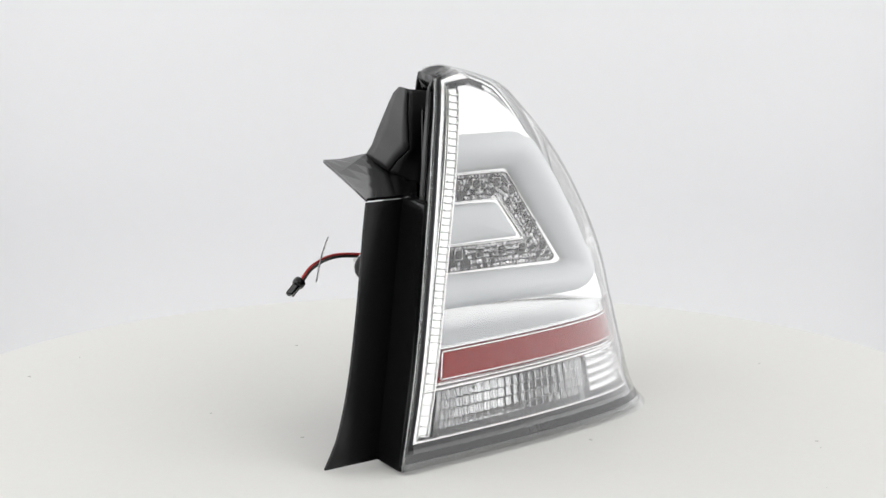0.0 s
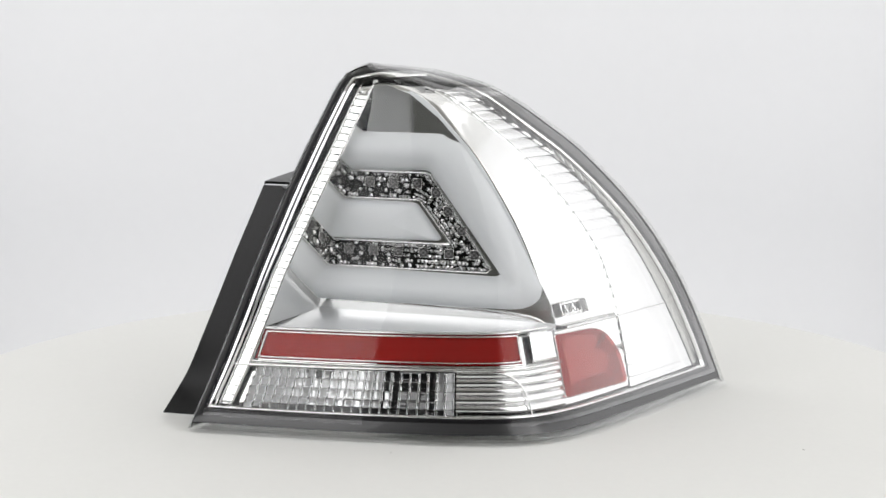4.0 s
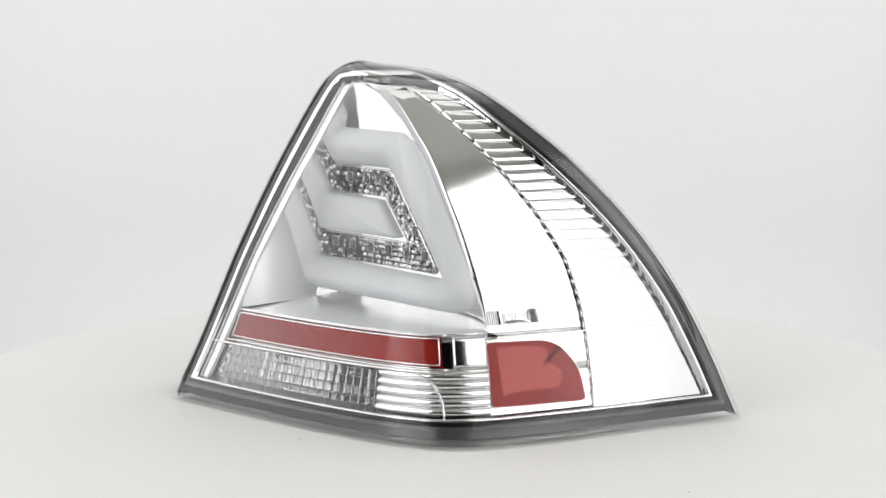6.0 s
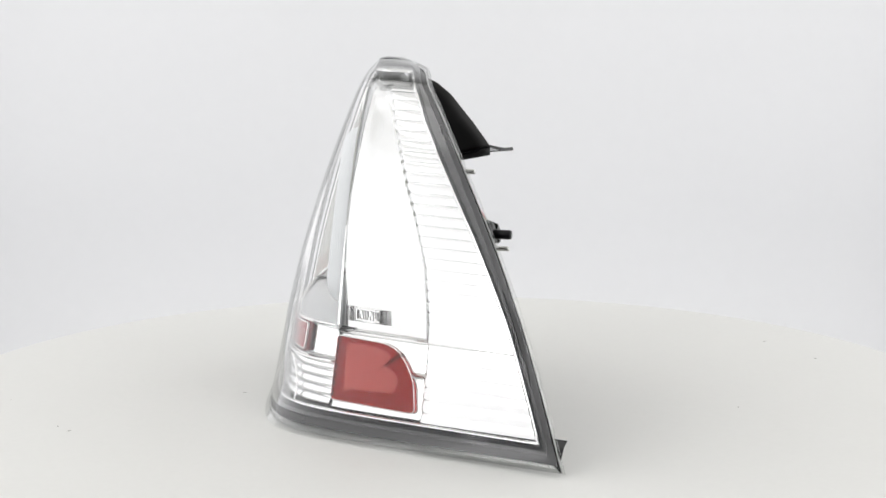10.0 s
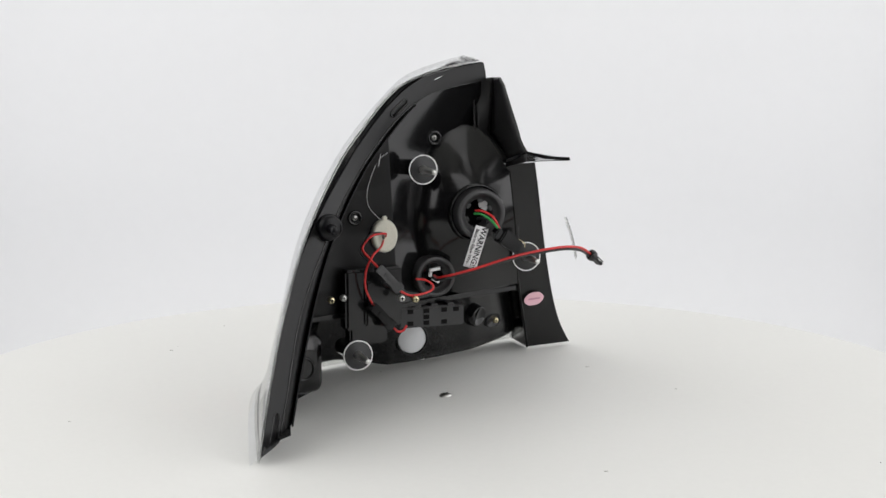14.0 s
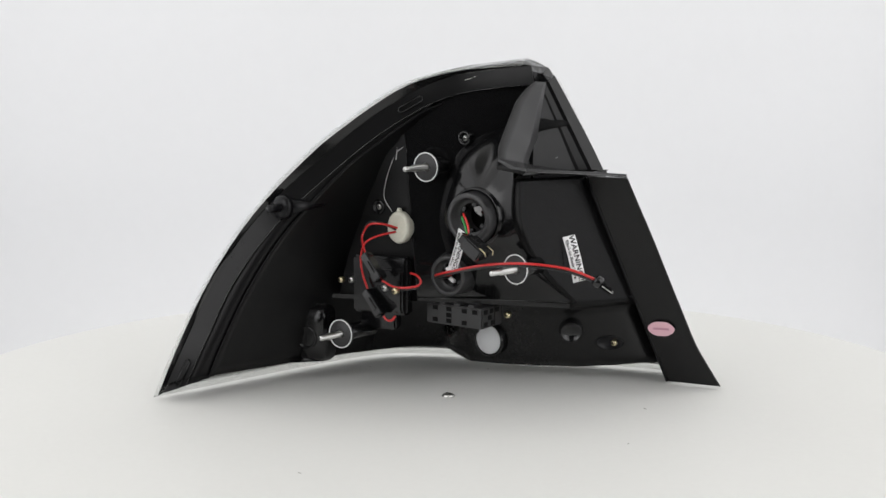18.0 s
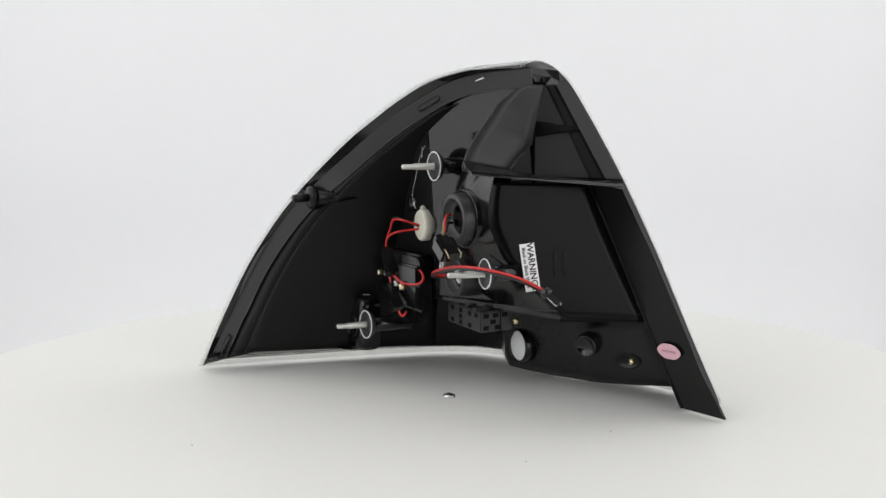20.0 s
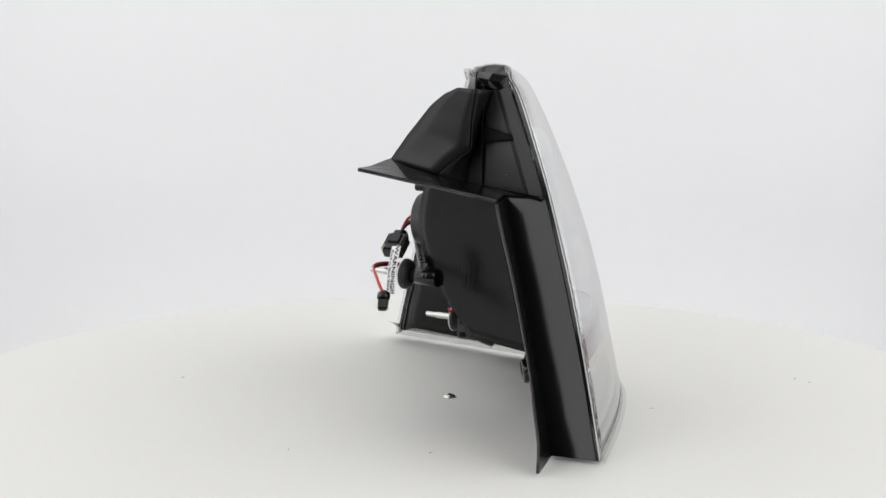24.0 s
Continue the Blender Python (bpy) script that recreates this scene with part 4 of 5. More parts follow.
part("web", sheet([[a.lerp(b, t / 4) for t in range(5)] for a, b in zip(web_out, web_in)], .0022), PLATE_SHEEN, tail_light, "black web over the shelf")
foot_line = [web_out[-1].lerp(web_in[-1], t / 6) for t in range(7)]
part("web_foot", sheet([[q, q - Vector((0, 0, .0035)), q - Vector((0, 0, .0075))] for q in foot_line], .0018), PLATE_SHEEN, tail_light, "foot of the web on the shelf")
part("web_return", sheet([[a.lerp(b, t / 4) for t in range(5)] for a, b in zip(web_in, web_base)], .0015), PLATE_SHEEN, tail_light, "black return of the web")
# no opening is cut: a black sheet stands for the notch's shade
slot_up = [(-.0190, -.0700, .2725), (-.0189, -.1000, .2688), (-.0188, -.1040, .2672), (-.0185, -.1264, .2660)]
slot_low = [(-.0207, -.0650, .2545), (-.0200, -.0880, .2560), (-.0196, -.1010, .2585), (-.0189, -.1270, .2612)]
part("notch_shade", sheet([[Vector(a).lerp(Vector(b), t / 3) + Vector((-.0014, 0, 0)) for t in range(4)] for a, b in zip(slot_up, slot_low)], .0006), INK, tail_light, "dark wedge sheet for the shade in the plate's notch")


# moulded edges that catch the light
def bead(points, r=.0006):
    part("edge_bead", tube(points, r, 6), GLOSS_EDGE, tail_light, "thin glossy moulded edge")


bead([rim_inner(i, BAND) + OFF * (band_lift(i) + .0002) for i in range(1, 40)])
bead([row[-1] for row in strip_b], .0007)
bead([Vector(p) for p in rim_line[:4]], .0008)
bead([at_panel(panel_edge(z), z, .0004) for z in levels[2:26]], .0005)
bead([lip_out.lerp(lip_in, t / 4) for t in range(5)], .0006)


# ---- fittings on the back ----
def socket(at, r_out, r_in, length, name, label, hole):
    """A round collar with a recessed floor, in it a keyed hole."""
    m = axis_pose(at, BACK)
    ob = part(name, lathe(m, [(r_out * 1.06, -length), (r_out * 1.03, -length * .3), (r_out, -.004), (r_out, -.0004), (r_out * .98, .0008), (r_in * 1.05, .0008), (r_in, 0), (r_in * .99, -.0065), (hole * 1.05, -.0070), (hole, -.0078), (hole, -length)], 40), RING_GREY, tail_light, label)
    # black disc that paints the darkness at the depth of the hole
    part("bore_shade", lathe(m, [(0, -.026), (hole * 1.04, -.026)], 24), INK, ob)
    for k in range(6):
        a = 2 * math.pi * k / 6 + .4
        part("key", box_bm(m @ pose(hole * .96 * math.cos(a), hole * .96 * math.sin(a), -.0095, 0, 0, math.degrees(a)), .0050, .0055, .004, .0006), BLACK, ob)
    return ob


SOCK1, SOCK2 = Vector((-.0333, -.0055, .1785)), Vector((.0116, -.0072, .1158))
s1 = socket(SOCK1, .0245, .0192, .045, "socket_ring", "large round bulb socket ring", .0140)
s2 = socket(SOCK2, .0200, .0158, .034, "socket_ring", "small round bulb socket ring", .0120)
for x, y, wide, high, turn in ((.0050, .0088, .0090, .0050, 18), (.0068, .0052, .0060, .0050, -25)):
    part("socket_tooth", box_bm(axis_pose(SOCK1, BACK) @ pose(x, y, -.0100, 0, 0, turn), wide, high, .0010, .0003), PALE_GREY, s1, "pale tooth inside the socket")
part("socket_collar", lathe(axis_pose(SOCK1 - BACK * .006, BACK), [(.0262, -.03), (.0262, -.004), (.0285, -.005), (.0290, -.03)], 32), BLACK, tail_light)
for dx, dz, wide, turn in ((.0005, .0065, .011, 8), (-.0040, .0015, .0045, 80), (.0015, -.0045, .008, -30)):
    q = SOCK2 + Vector((-.0 - dx * .9, dx * -.45, dz)) + BACK * -.0055
    part("socket_tooth", box_bm(axis_pose(q, BACK) @ pose(0, 0, 0, 0, 0, turn), wide, .0030, .004, .0005), LABEL_WHITE, s2, "pale tooth inside the socket")


def stud(at, tip, post):
    at, tip = Vector(at), Vector(tip)
    way = (tip - at).normalized()
    m = axis_pose(at, way)
    long = (tip - at).length
    ob = part("stud", lathe(m, [(.0045, 0), (.0033, .0015), (.0033, long * .62), (.0026, long * .66), (.0026, long - .001), (.0020, long), (0, long)], 14), STEEL, tail_light, "zinc-plated mounting stud")
    part("washer", lathe(m, [(.0080, -.0075), (.0112, -.0060), (.0136, -.0034), (.0142, -.0022), (.0142, -.0006), (.0132, 0), (0, .0001)], 32), SOCKET_GREY, ob, "black cupped round pad")
    part("washer_edge", tube([m @ Vector((.0139 * math.cos(2 * math.pi * k / 32), .0139 * math.sin(2 * math.pi * k / 32), .0002)) for k in range(33)], .0006, 6), LABEL_WHITE, ob, "thin white ring round the pad")
    part("post", lathe(m, [(.0085, -post), (.0078, -.02), (.0075, -.004)], 20), BLACK_SATIN, ob, "black post")


stud((.0210, .0118, .2232), (.0052, .0429, .2242), .05)
stud((.0722, .0810, .0550), (.0572, .1096, .0560), .05)
stud((-.0745, -.0340, .1335), (-.0888, .0010, .1345), .036)


def screw_head(at, mat, r=.0032, way=BACK):
    m = axis_pose(at, way)
    ob = part("screw", lathe(m, [(r, -.004), (r, .0004), (r * .8, .0014), (r * .3, .0018), (0, .0018)], 14), mat, tail_light, "small cross-head screw")
    # the cross is two black bars on the head, painted for its shade
    for a in (0, 90):
        part("recess", box_bm(m @ pose(0, 0, .0017, 0, 0, a), r * 1.1, r * .28, .0007), INK, ob)


def screw_boss(at, r=.0075):
    part("screw_boss", lathe(axis_pose(at, BACK), [(r * 1.1, -.03), (r, 0), (r * .85, .001), (r * .6, .0002), (r * .55, -.004), (0, -.004)], 20), BLACK, tail_light, "black boss round a screw")


for at, mat in (((.0997, .0680, .1041), BRASS), ((.0896, .0611, .1052), STEEL), ((.0356, .0503, .1046), STEEL), ((.0232, .0451, .1031), BRASS), ((-.0026, -.0666, .0734), BRASS)):
    screw_head(at, mat)
for at in ((.0157, -.0278, .2499), (.0835, .0330, .1780)):
    screw_boss(at)
    screw_head(Vector(at) - BACK * .002, STEEL, .0030)
m = seat((-.0215, -.1815, .0385), .008) @ pose(0, 0, .0004)
screw_head(m @ Vector((.004, 0, .0010)), BRASS)
part("screw_recess", lathe(m @ Matrix.Diagonal((1.9, 1, 1, 1)), [(.0075, -.006), (.0075, .0008), (.0066, .0012), (.0060, .0004), (0, .0003)], 24), SEAL, tail_light, "dark slotted recess round a screw")

# potted cap with its thread of glue, and the foam cap below
m = axis_pose((.0567, .0235, .1598), BACK) @ Matrix.Diagonal((.80, 1, 1, 1))
cap = part("potted_cap", lathe(m, [(.0160, -.010), (.0162, .0), (.0150, .0026), (.0128, .0030), (.0110, .0022), (.0050, .0030), (0, .0026)], 28), GLUE, tail_light, "cream potted grommet")
part("cap_ear", box_bm(m @ pose(0, .0165, -.001, 0, 0, 0), .006, .006, .005, .0012), GLUE, cap)
part("glue_thread", tube(curve([(.0590, .0300, .1760), (.0700, .0330, .1890), (.0720, .0300, .2050), (.0660, .0260, .2250), (.0610, .0230, .2345), (.0540, .0200, .2400)], 24), .00028, 5), WAX, tail_light, "fine pale thread of glue")
part("glue_thread", tube([(.0625, .0235, .2270), (.0605, .0225, .2390)], .0007, 5), WAX, tail_light, "fine pale thread of glue")
m = axis_pose(Vector((.0480, -.0765, .0380)) + BACK * .0036, BACK)
well = part("cap_well", lathe(m, [(.0172, -.016), (.0172, .0008), (.0166, .0014), (.0155, .0012), (.0152, -.002), (.0152, -.006), (0, -.006)], 32), BLACK, tail_light, "round black well")
part("foam_cap", lathe(m, [(.0149, -.006), (.0149, -.0002), (.0142, .0004), (0, .0006)], 28), CAP_WHITE, well, "white foam cap")
part("cap_foot", box_bm(m @ pose(-.0080, -.0090, -.0022), .007, .006, .005, .001), CAP_WHITE, well)
part("blind_boss", lathe(seat((-.0081, -.1377, .0525)), [(.0130, -.03), (.0124, 0), (.0112, .0085), (.0104, .0100), (.0094, .0102), (.0090, .0092), (0, .0092)], 28), BLACK_SATIN, tail_light, "blind round boss")
outline = round_corners([(.134, .019), (.172, .019), (.168, .076), (.134, .076)], .010, 5)


def block_ring(shrink, facing):
    return [ALONG * (.152 + (h - .152) * shrink) + FACING * (facing(h) if callable(facing) else facing) + Vector((0, 0, .047 + (z - .047) * shrink)) for h, z in outline]


rings = [block_ring(1.06, lambda h: .013 - .9 * (h - .134)), block_ring(1.0, .004), block_ring(.97, -.003), block_ring(.88, -.0065), block_ring(.5, -.0072)]
face_at = [(skin(a, v), Vector(skin_normal(a, v))) for a in (.66 + .03 * k for k in range(10)) for v in (.05 + .03 * k for k in range(9))]
for ring in rings[:3]:
    for k, q in enumerate(ring):
        at, n = min(face_at, key=lambda f: (f[0] - q).length)
        ring[k] = q - n * max(0.0, .0190 + (q - at).dot(n))
bm = grid_mesh(rings, closed=True)
bm.faces.new([bm.verts.new(q) for q in rings[-1]])
block = part("corner_block", bm, BLACK, tail_light, "black block at the outer corner")
part("corner_boss", lathe(axis_pose(ALONG * .155 + FACING * -.0076 + Vector((0, 0, .0436)), -FACING), [(.0125, -.002), (.0118, .0010), (.0108, .0016), (.0096, .0010), (.0092, -.001), (0, -.001)], 28), BLACK, block, "round boss")

# clip pin on the outer rim
m = axis_pose((.0850, .1380, .1840), BACK)
clip = part("clip_pin", lathe(m, [(.0042, -.004), (.0042, .0165), (.0036, .0180), (0, .0180)], 14), SEAL, tail_light, "black locating pin")
part("pin_flange", lathe(m, [(.0125, -.0050), (.0112, .0), (.0085, .0018), (.0042, .0022)], 28), SEAL, clip)
part("pin_rib", tube([(.0840, .1360, .1835), (.0880, .0900, .1850)], .008, 10, radii=[.009, .003]), SEAL, clip)

# driver box; its square holes are solid black blocks, their shade put into the colour
m = axis_pose(Vector((.0170, -.0173, .0738)) - BACK * .018, BACK)
if m.col[0].xyz.dot(ALONG) > 0:
    m = m @ pose(0, 0, 0, 0, 0, 180)
driver = part("driver_box", box_bm(m, .067, .0205, .036, .0012), BOX_GREY, tail_light, "black slotted driver box")
for x, y in ((-.0225, .0062), (-.0060, .0062), (.0125, .0062), (-.0060, .0), (-.0225, -.0058), (-.0060, -.0058), (.0125, -.0058), (.0250, .0062)):
    part("hole", box_bm(m @ pose(x, y, .0178), .0060, .0044, .0012), INK, driver)
for z, y in ((.0115, .0062), (.0010, .0062), (-.0090, .0062), (.0115, -.0058), (-.0010, -.0058), (.0040, .0)):
    part("hole", box_bm(m @ pose(.0333, y, z), .0012, .0044, .0060), INK, driver)
for x in (-.0290, -.0145, .0030, .0200):
    part("comb", box_bm(m @ pose(x, .0112, .0100), .0070, .0030, .0150, .0005), BOX_GREY, driver)
part("driver_seam", box_bm(m @ pose(.0335, 0, -.0045), .0008, .0200, .0010), INK, driver)
# square module by the side
m2 = axis_pose((.0680, .0360, .1020), (-.60, .80, 0))
module = part("module_box", box_bm(m2, .060, .058, .016, .0025), BLACK, tail_light, "square black module")
part("module_face", box_bm(m2 @ pose(.008, -.004, .009), .038, .044, .006, .002), BLACK_SATIN, module)
part("module_foot", box_bm(m2 @ pose(-.004, -.036, -.003), .040, .018, .014, .002), BLACK, module)


# ---- wires, connectors and tags ----
def wire(points, mat, r=.00115, label="", n=40):
    return part("wire", tube(curve(points, n), r, 7), mat, tail_light, label)


main = [SOCK2 + BACK * -.006, (.004, .010, .1185), (-.026, .012, .1270), (-.066, -.004, .1385), (-.1045, -.0274, .1440), (-.1250, -.0600, .1395), (-.1350, -.0850, .1290)]
wire(main, RED_WIRE, .0013, "red lead")
wire([Vector(p) + Vector((.001, .0005, -.0024)) for p in main], BLACK_WIRE, .0013, "black lead")
m = axis_pose((-.1345, -.0845, .1292), (-.0105, -.0125, -.0126))
plug = part("plug", lathe(m, [(.0030, -.001), (.0052, 0), (.0058, .0015), (.0058, .0050), (.0050, .0065), (.0040, .007)], 18), BLACK_SATIN, tail_light, "black wedge plug on the lead")
part("plug_body", box_bm(m @ pose(0, 0, .0125), .0085, .0048, .0125, .0008), BLACK, plug)
for s in (-1, 1):
    part("pin", tube([m @ Vector((.0046 * s, 0, .008)), m @ Vector((.0046 * s, .0006, .0185)), m @ Vector((.0030 * s, .0006, .0200))], .0004, 5), STEEL, plug)
# lamp plug on the large socket
SIDE = Vector((0, 0, 1)).cross(BACK)


def by_socket(x, z, out):
    return SOCK1 + SIDE * x + BACK * out + Vector((0, 0, z))


wire([by_socket(-.006, .004, -.001), by_socket(-.001, .004, .006), by_socket(.006, .0, .012), by_socket(.0105, -.007, .0150), by_socket(.0120, -.012, .0165)], RED_WIRE, .0012, "red lead")
wire([by_socket(-.007, .001, -.001), by_socket(-.002, .001, .007), by_socket(.005, -.004, .013), by_socket(.0090, -.009, .0160), by_socket(.0110, -.013, .0175)], GREEN_WIRE, .0012, "green lead")
wire([by_socket(-.004, -.004, -.001), by_socket(.001, -.003, .006), by_socket(.008, -.005, .011), by_socket(.0120, -.010, .0150), by_socket(.0130, -.013, .0165)], BLACK_WIRE, .0014, "black lead")
m = axis_pose((-.0600, .0010, .1540), (-.75, -.40, -.60))
lamp_plug = part("lamp_plug", box_bm(m, .020, .013, .022, .0014), BLACK_SATIN, tail_light, "black lamp plug with two bent pins")
part("plug_rib", box_bm(m @ pose(0, .0070, -.003), .012, .003, .012, .0008), BLACK, lamp_plug)
part("plug_neck", box_bm(m @ pose(0, 0, -.0135), .013, .010, .008, .0012), BLACK, lamp_plug)
for s in (-1, 1):
    part("pin", tube([m @ Vector((.0070 * s, .0066, .006)), m @ Vector((.0074 * s, .0068, .013)), m @ Vector((.0060 * s, .0040, .0155))], .0006, 5), BRASS, lamp_plug)
# loops by the potted cap
C = Vector((.0567, .0235, .1598)) + BACK * .003
wire([C, (.0530, .0420, .1650), (.0640, .0520, .1640), (.0720, .0560, .1530), (.0650, .0590, .1440), (.0560, .0600, .1350)], RED_WIRE, .0011, "red lead")
wire([C + Vector((.002, 0, -.004)), (.0560, .0480, .1530), (.0620, .0580, .1460), (.0680, .0600, .1320), (.0690, .0580, .1150), (.0630, .0550, .0990)], RED_WIRE, .0011, "red lead")
wire([C + Vector((.002, 0, -.002)), (.0560, .0440, .1660), (.0660, .0530, .1650), (.0740, .0560, .1500), (.0660, .0590, .1410), (.0570, .0590, .1340)], BLACK_WIRE, .0010, "black lead")
wire([(.0370, .0520, .1120), (.0270, .0420, .1060), (.0120, .0280, .1080), (.0100, .0230, .1130), (.0170, .0240, .1180), (.0260, .0260, .1190)], RED_WIRE, .0011, "red lead")
wire([(.0370, .0510, .1100), (.0260, .0400, .1040), (.0110, .0260, .1060)], BLACK_WIRE, .0010, "black lead")
wire([(.0440, .0470, .0750), (.0405, .0450, .0712), (.0360, .0420, .0716), (.0330, .0395, .0760)], RED_WIRE, .0011, "red lead")


def inline_plug(a, b, label):
    a, b = Vector(a), Vector(b)
    m = axis_pose((a + b) / 2, b - a, BACK)
    ob = part("inline_plug", box_bm(m, .0085, .0100, (b - a).length, .0008), BLACK_SATIN, tail_light, label)
    part("latch", box_bm(m @ pose(0, .0052, .001), .0040, .0022, (b - a).length * .5, .0005), BLACK, ob)
    part("sleeve", box_bm(m @ pose(0, 0, (b - a).length * .36), .0105, .0115, (b - a).length * .26, .0008), BLACK, ob)


inline_plug((.0570, .0600, .1360), (.0370, .0530, .1130), "black in-line plug on red leads")
inline_plug((.0630, .0560, .0980), (.0450, .0480, .0760), "black in-line plug on red leads")


def lettering(parent, text, size, m, mat):
    """Words set in the built-in font, as a thin mesh."""
    cu = bpy.data.curves.new("lettering", "FONT")
    cu.body, cu.size, cu.extrude, cu.resolution_u = text, size, .00004, 2
    cu.align_x, cu.align_y = "CENTER", "CENTER"
    tmp = bpy.data.objects.new("lettering", cu)
    me = bpy.data.meshes.new_from_object(tmp)
    bpy.data.objects.remove(tmp)
    me.transform(m)
    me.materials.clear()
    me.materials.append(mat)
    ob = new("lettering", me)
    ob.parent = parent
    ob["label"] = "black printed words"


def tag(top, low, facing, wide, bend):
    """A paper flag: x runs down it, along which its words read."""
    top, low, facing = Vector(top), Vector(low), Vector(facing).normalized()
    x = (low - top).normalized()
    y = facing.cross(x).normalized()
    z = x.cross(y)
    m = Matrix((x, y, z)).transposed().to_4x4()
    m.translation = (top + low) / 2
    long = (low - top).length

    def paper(u, w, out):
        return m @ Vector((u, w, bend * ((u / long * 2) ** 2) + out))
    rows = [[paper(-long / 2 + long * i / 12, wide * (j - .5), .0001) for j in (0, .5, 1)] for i in range(13)]
    ob = part("warning_tag", sheet(rows, .0002), LABEL_WHITE, tail_light, "white paper warning tag")
    for text, size, off in (("WARNING!!", long * .185, wide * .16), ("Black to Black Wire", long * .104, -wide * .27)):
        cu = bpy.data.curves.new("lettering", "FONT")
        cu.body, cu.size, cu.resolution_u = text, size, 2
        cu.align_x, cu.align_y, cu.offset = "CENTER", "CENTER", size * .018
        tmp = bpy.data.objects.new("lettering", cu)
        me = bpy.data.meshes.new_from_object(tmp)
        bpy.data.objects.remove(tmp)
        me.materials.clear()
        me.materials.append(INK)
        back_me = me.copy()
        for side, flat in ((1, me), (-1, back_me)):   # the flag is folded, with the same words on both faces
            for vert in flat.vertices:
                vert.co = paper(vert.co.x * side, vert.co.y + off, .0006 if side > 0 else -.0008)
            words = new("lettering", flat)
            words.parent = ob
            words["label"] = "black printed words"


tag((-.0350, .0005, .1675), (-.0232, .0055, .1280), (-.17, .985, 0), .0130, .0008)
tag((-.1112, -.0700, .1680), (-.1222, -.0757, .1262), (-.98, .03, .20), .0135, -.0015)

# pink oval label on the flange
u = (Vector((smooth_table(.0578, OUT_Z, OUT_X), smooth_table(.0578, OUT_Z, OUT_Y), .0578)) - fold_bot.lerp(fold_top, .0578 / .21)).normalized()
w = (fold_top - fold_bot).normalized()
n = u.cross(w).normalized()
if n.x > 0:
    n = -n
at = fold_bot.lerp(fold_top, .0578 / .21) + u * .0165 + n * .0026
oval = round_corners([(-.0155, .0), (-.0075, .0078), (.0075, .0078), (.0155, 0), (.0075, -.0078), (-.0075, -.0078)], .005, 4)
hor = (u - Vector((0, 0, u.z * .3))).normalized()
ver = n.cross(hor).normalized()
label_ob = part("oval_label", prism_between([at + hor * p[0] + ver * p[1] for p in oval], [at + hor * p[0] + ver * p[1] + n * .0004 for p in oval]), LABEL_PINK, tail_light, "pink oval paper label")
part("print_bar", prism_between([at + hor * x + ver * y + n * .0005 for x, y in ((-.008, -.001), (.008, -.001), (.008, .0012), (-.008, .0012))], [at + hor * x + ver * y + n * .0007 for x, y in ((-.008, -.001), (.008, -.001), (.008, .0012), (-.008, .0012))]), PINK_INK, label_ob, "dull bar of unreadable print")


# ---- turntable and room ----
turntable = new("turntable")   # its top lies a hair under the lamp's zero
tagged(turntable, "round white turntable top with a small screw", "turntable")
part("disc", lathe(pose(0, 0, -.0028), [(0.0, -.027), (.520, -.027), (.5235, -.0255), (.525, -.023), (.525, -.004), (.5235, -.0012), (.520, -.0003), (.515, 0), (.3, 0), (.1, 0), (0, 0)], 160), WHITE, turntable)
screw = part("screw", lathe(pose(.0014, -.0027, -.0028), [(.0062, 0), (.0062, .0008), (.0052, .0022), (.0030, .0030), (.0012, .0032), (0, .0032)], 20), STEEL, turntable, "small steel screw head")
# black bar on the head in place of a shaded slot
part("slot", box_bm(pose(.0014, -.0027, .0003, 0, 0, 30), .0052, .0011, .0007), INK, screw)
rng = random.Random(3)
SPECK = material("dust_speck", (0.45, 0.44, 0.41), 0.8, grain=0.2, size=200)
for k in range(12):
    r, a = .08 + .36 * rng.random() ** .6, rng.random() * 6.283
    s = .0005 + .0008 * rng.random()
    bm = box_bm(pose(r * math.cos(a), r * math.sin(a), -.0026, 0, 0, rng.random() * 360), s * (1.5 + 2 * rng.random()), s * .7, .0004)
    part("speck", bm, SPECK, turntable)


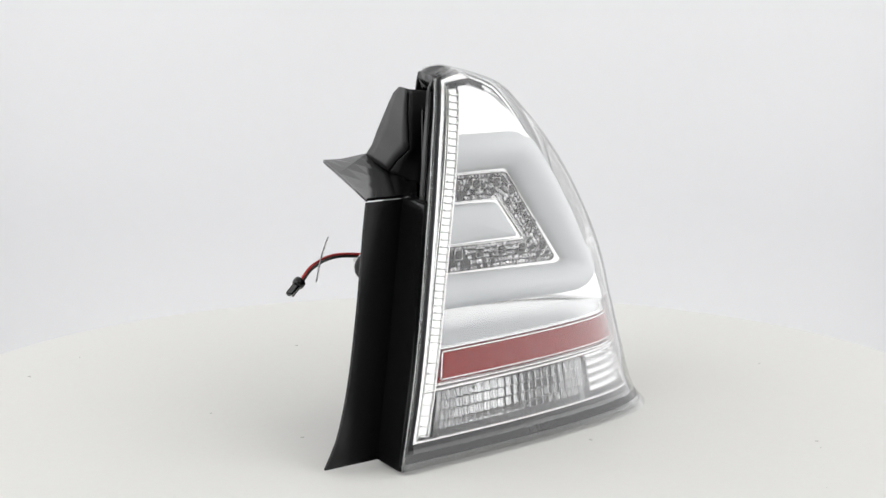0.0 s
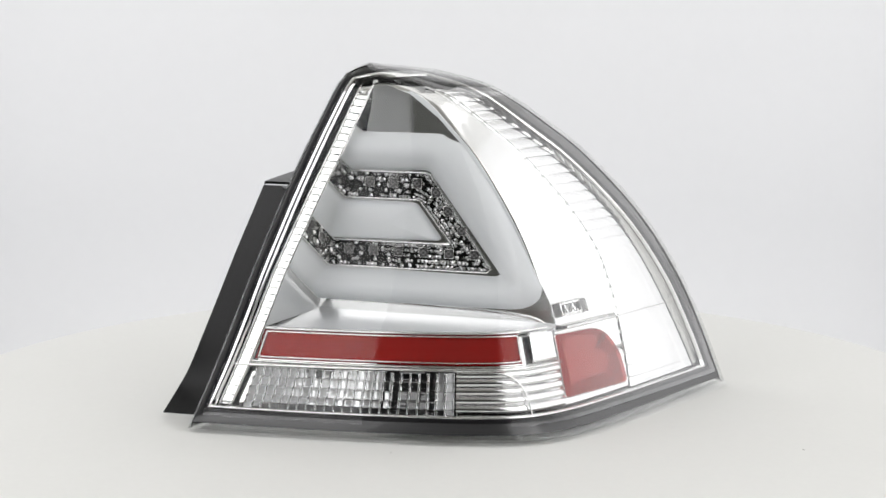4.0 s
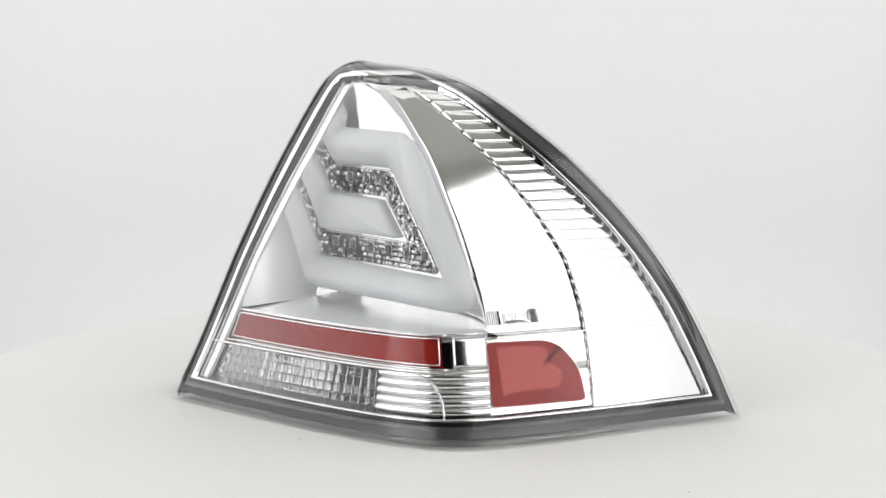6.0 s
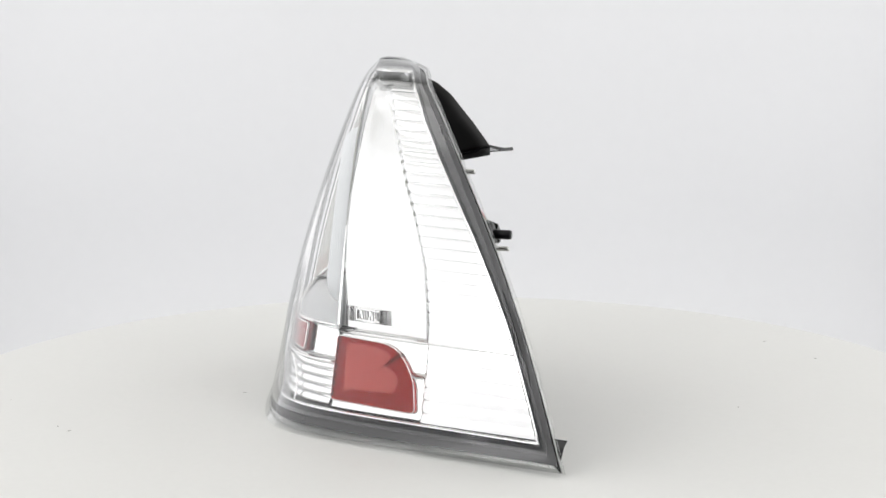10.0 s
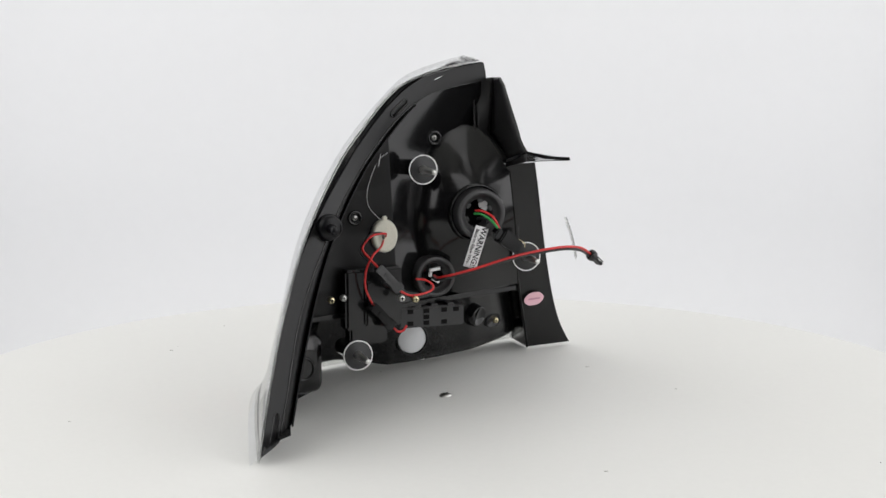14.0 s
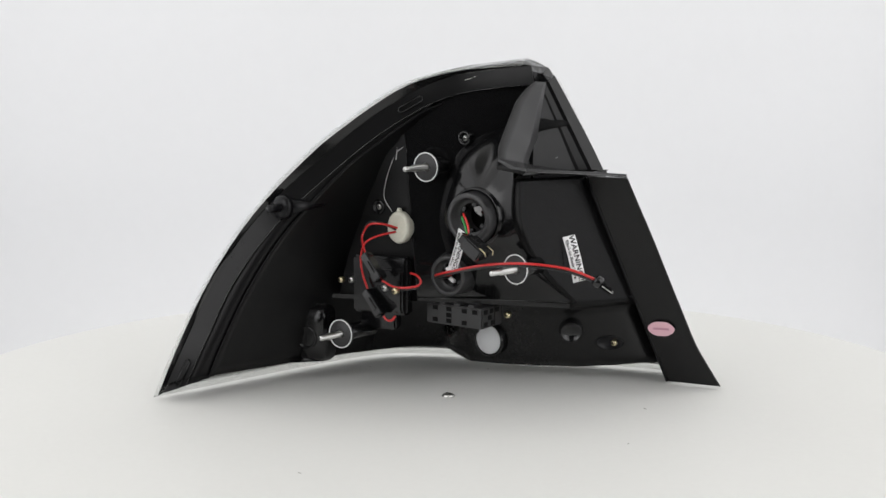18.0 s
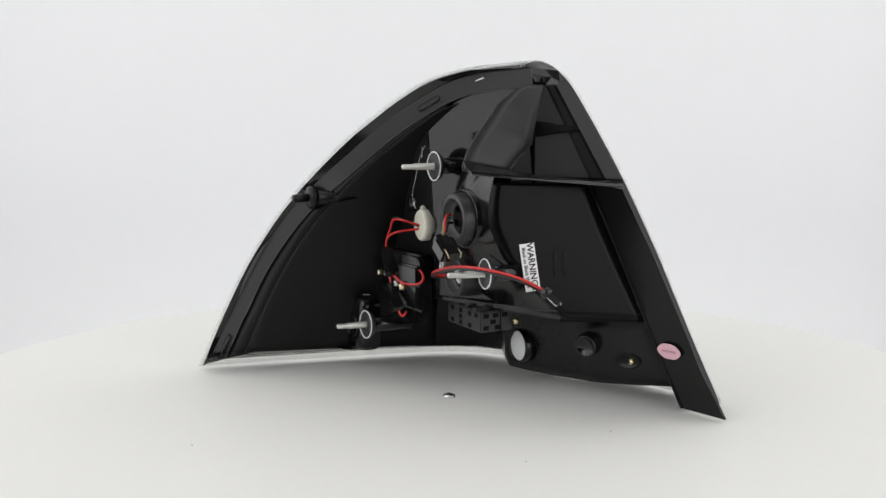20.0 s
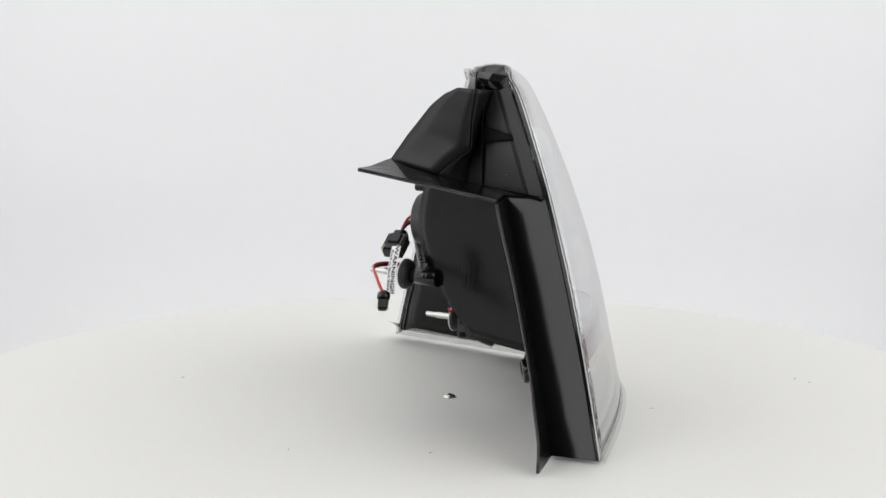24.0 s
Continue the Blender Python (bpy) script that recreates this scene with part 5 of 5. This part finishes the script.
def wall(name, corners, mat, label, thick=.05):
    """A plain closing wall from four corners."""
    c = [Vector(p) for p in corners]
    n = (c[1] - c[0]).cross(c[3] - c[0]).normalized() * thick
    ob = part(name, prism_between(c, [p - n for p in c]), mat, None)
    return tagged(ob, label, "wall", kind="structure")


def room():
    prof = [(2.0, 2.6), (2.0, -.12)] + [(1.5 + .5 * math.cos(a), -.12 + .5 * math.sin(a)) for a in np.linspace(0, -math.pi / 2, 10)][1:] + [(.6, -.62), (-.9, -.62)]
    rows = [[(-2.4 + 4.8 * i / 4, y, z) for y, z in prof] for i in range(5)]
    tagged(part("backdrop", sheet(rows, .01), PAPER, None), "white paper sweep behind the turntable", "backdrop", kind="structure")
    wall("wall_left", [(-2.4, -3.2, -.8), (-2.4, 2.1, -.8), (-2.4, 2.1, 2.6), (-2.4, -3.2, 2.6)], PAPER, "plain white studio side wall")
    wall("wall_right", [(2.4, 2.1, -.8), (2.4, -3.2, -.8), (2.4, -3.2, 2.6), (2.4, 2.1, 2.6)], PAPER, "plain white studio side wall")
    wall("wall_front", [(2.4, -3.2, -.8), (-2.4, -3.2, -.8), (-2.4, -3.2, 2.6), (2.4, -3.2, 2.6)], GREY_WALL, "plain grey studio wall behind the camera")
    # added out of view so that the chrome has something dark to reflect
    tagged(part("curtain", sheet([[(-1.35 + 2.7 * i / 60, -3.1 + .03 * math.sin(i * 1.3), z) for z in (-.8, .3, 1.35)] for i in range(61)], .01), DARK_WALL, None), "unseen black screen added behind the camera for dark reflections", "curtain", kind="structure")
    wall("ceiling", [(-2.4, -3.2, 2.6), (-2.4, 2.1, 2.6), (2.4, 2.1, 2.6), (2.4, -3.2, 2.6)], GREY_CEILING, "plain grey studio ceiling")
    wall("floor", [(-2.4, 2.1, -.8), (-2.4, -3.2, -.8), (2.4, -3.2, -.8), (2.4, 2.1, -.8)], GREY_WALL, "plain grey studio floor")
    # pedestal under the disc
    part("pedestal", lathe(pose(0, 0, 0), [(.16, -.619), (.16, -.61), (.06, -.59), (.06, -.05), (.2, -.033), (.2, -.0325)], 40), DARK_WALL, turntable)


room()


def motions():
    walk(tail_light, SPIN)
    walk(turntable, SPIN)


motions()
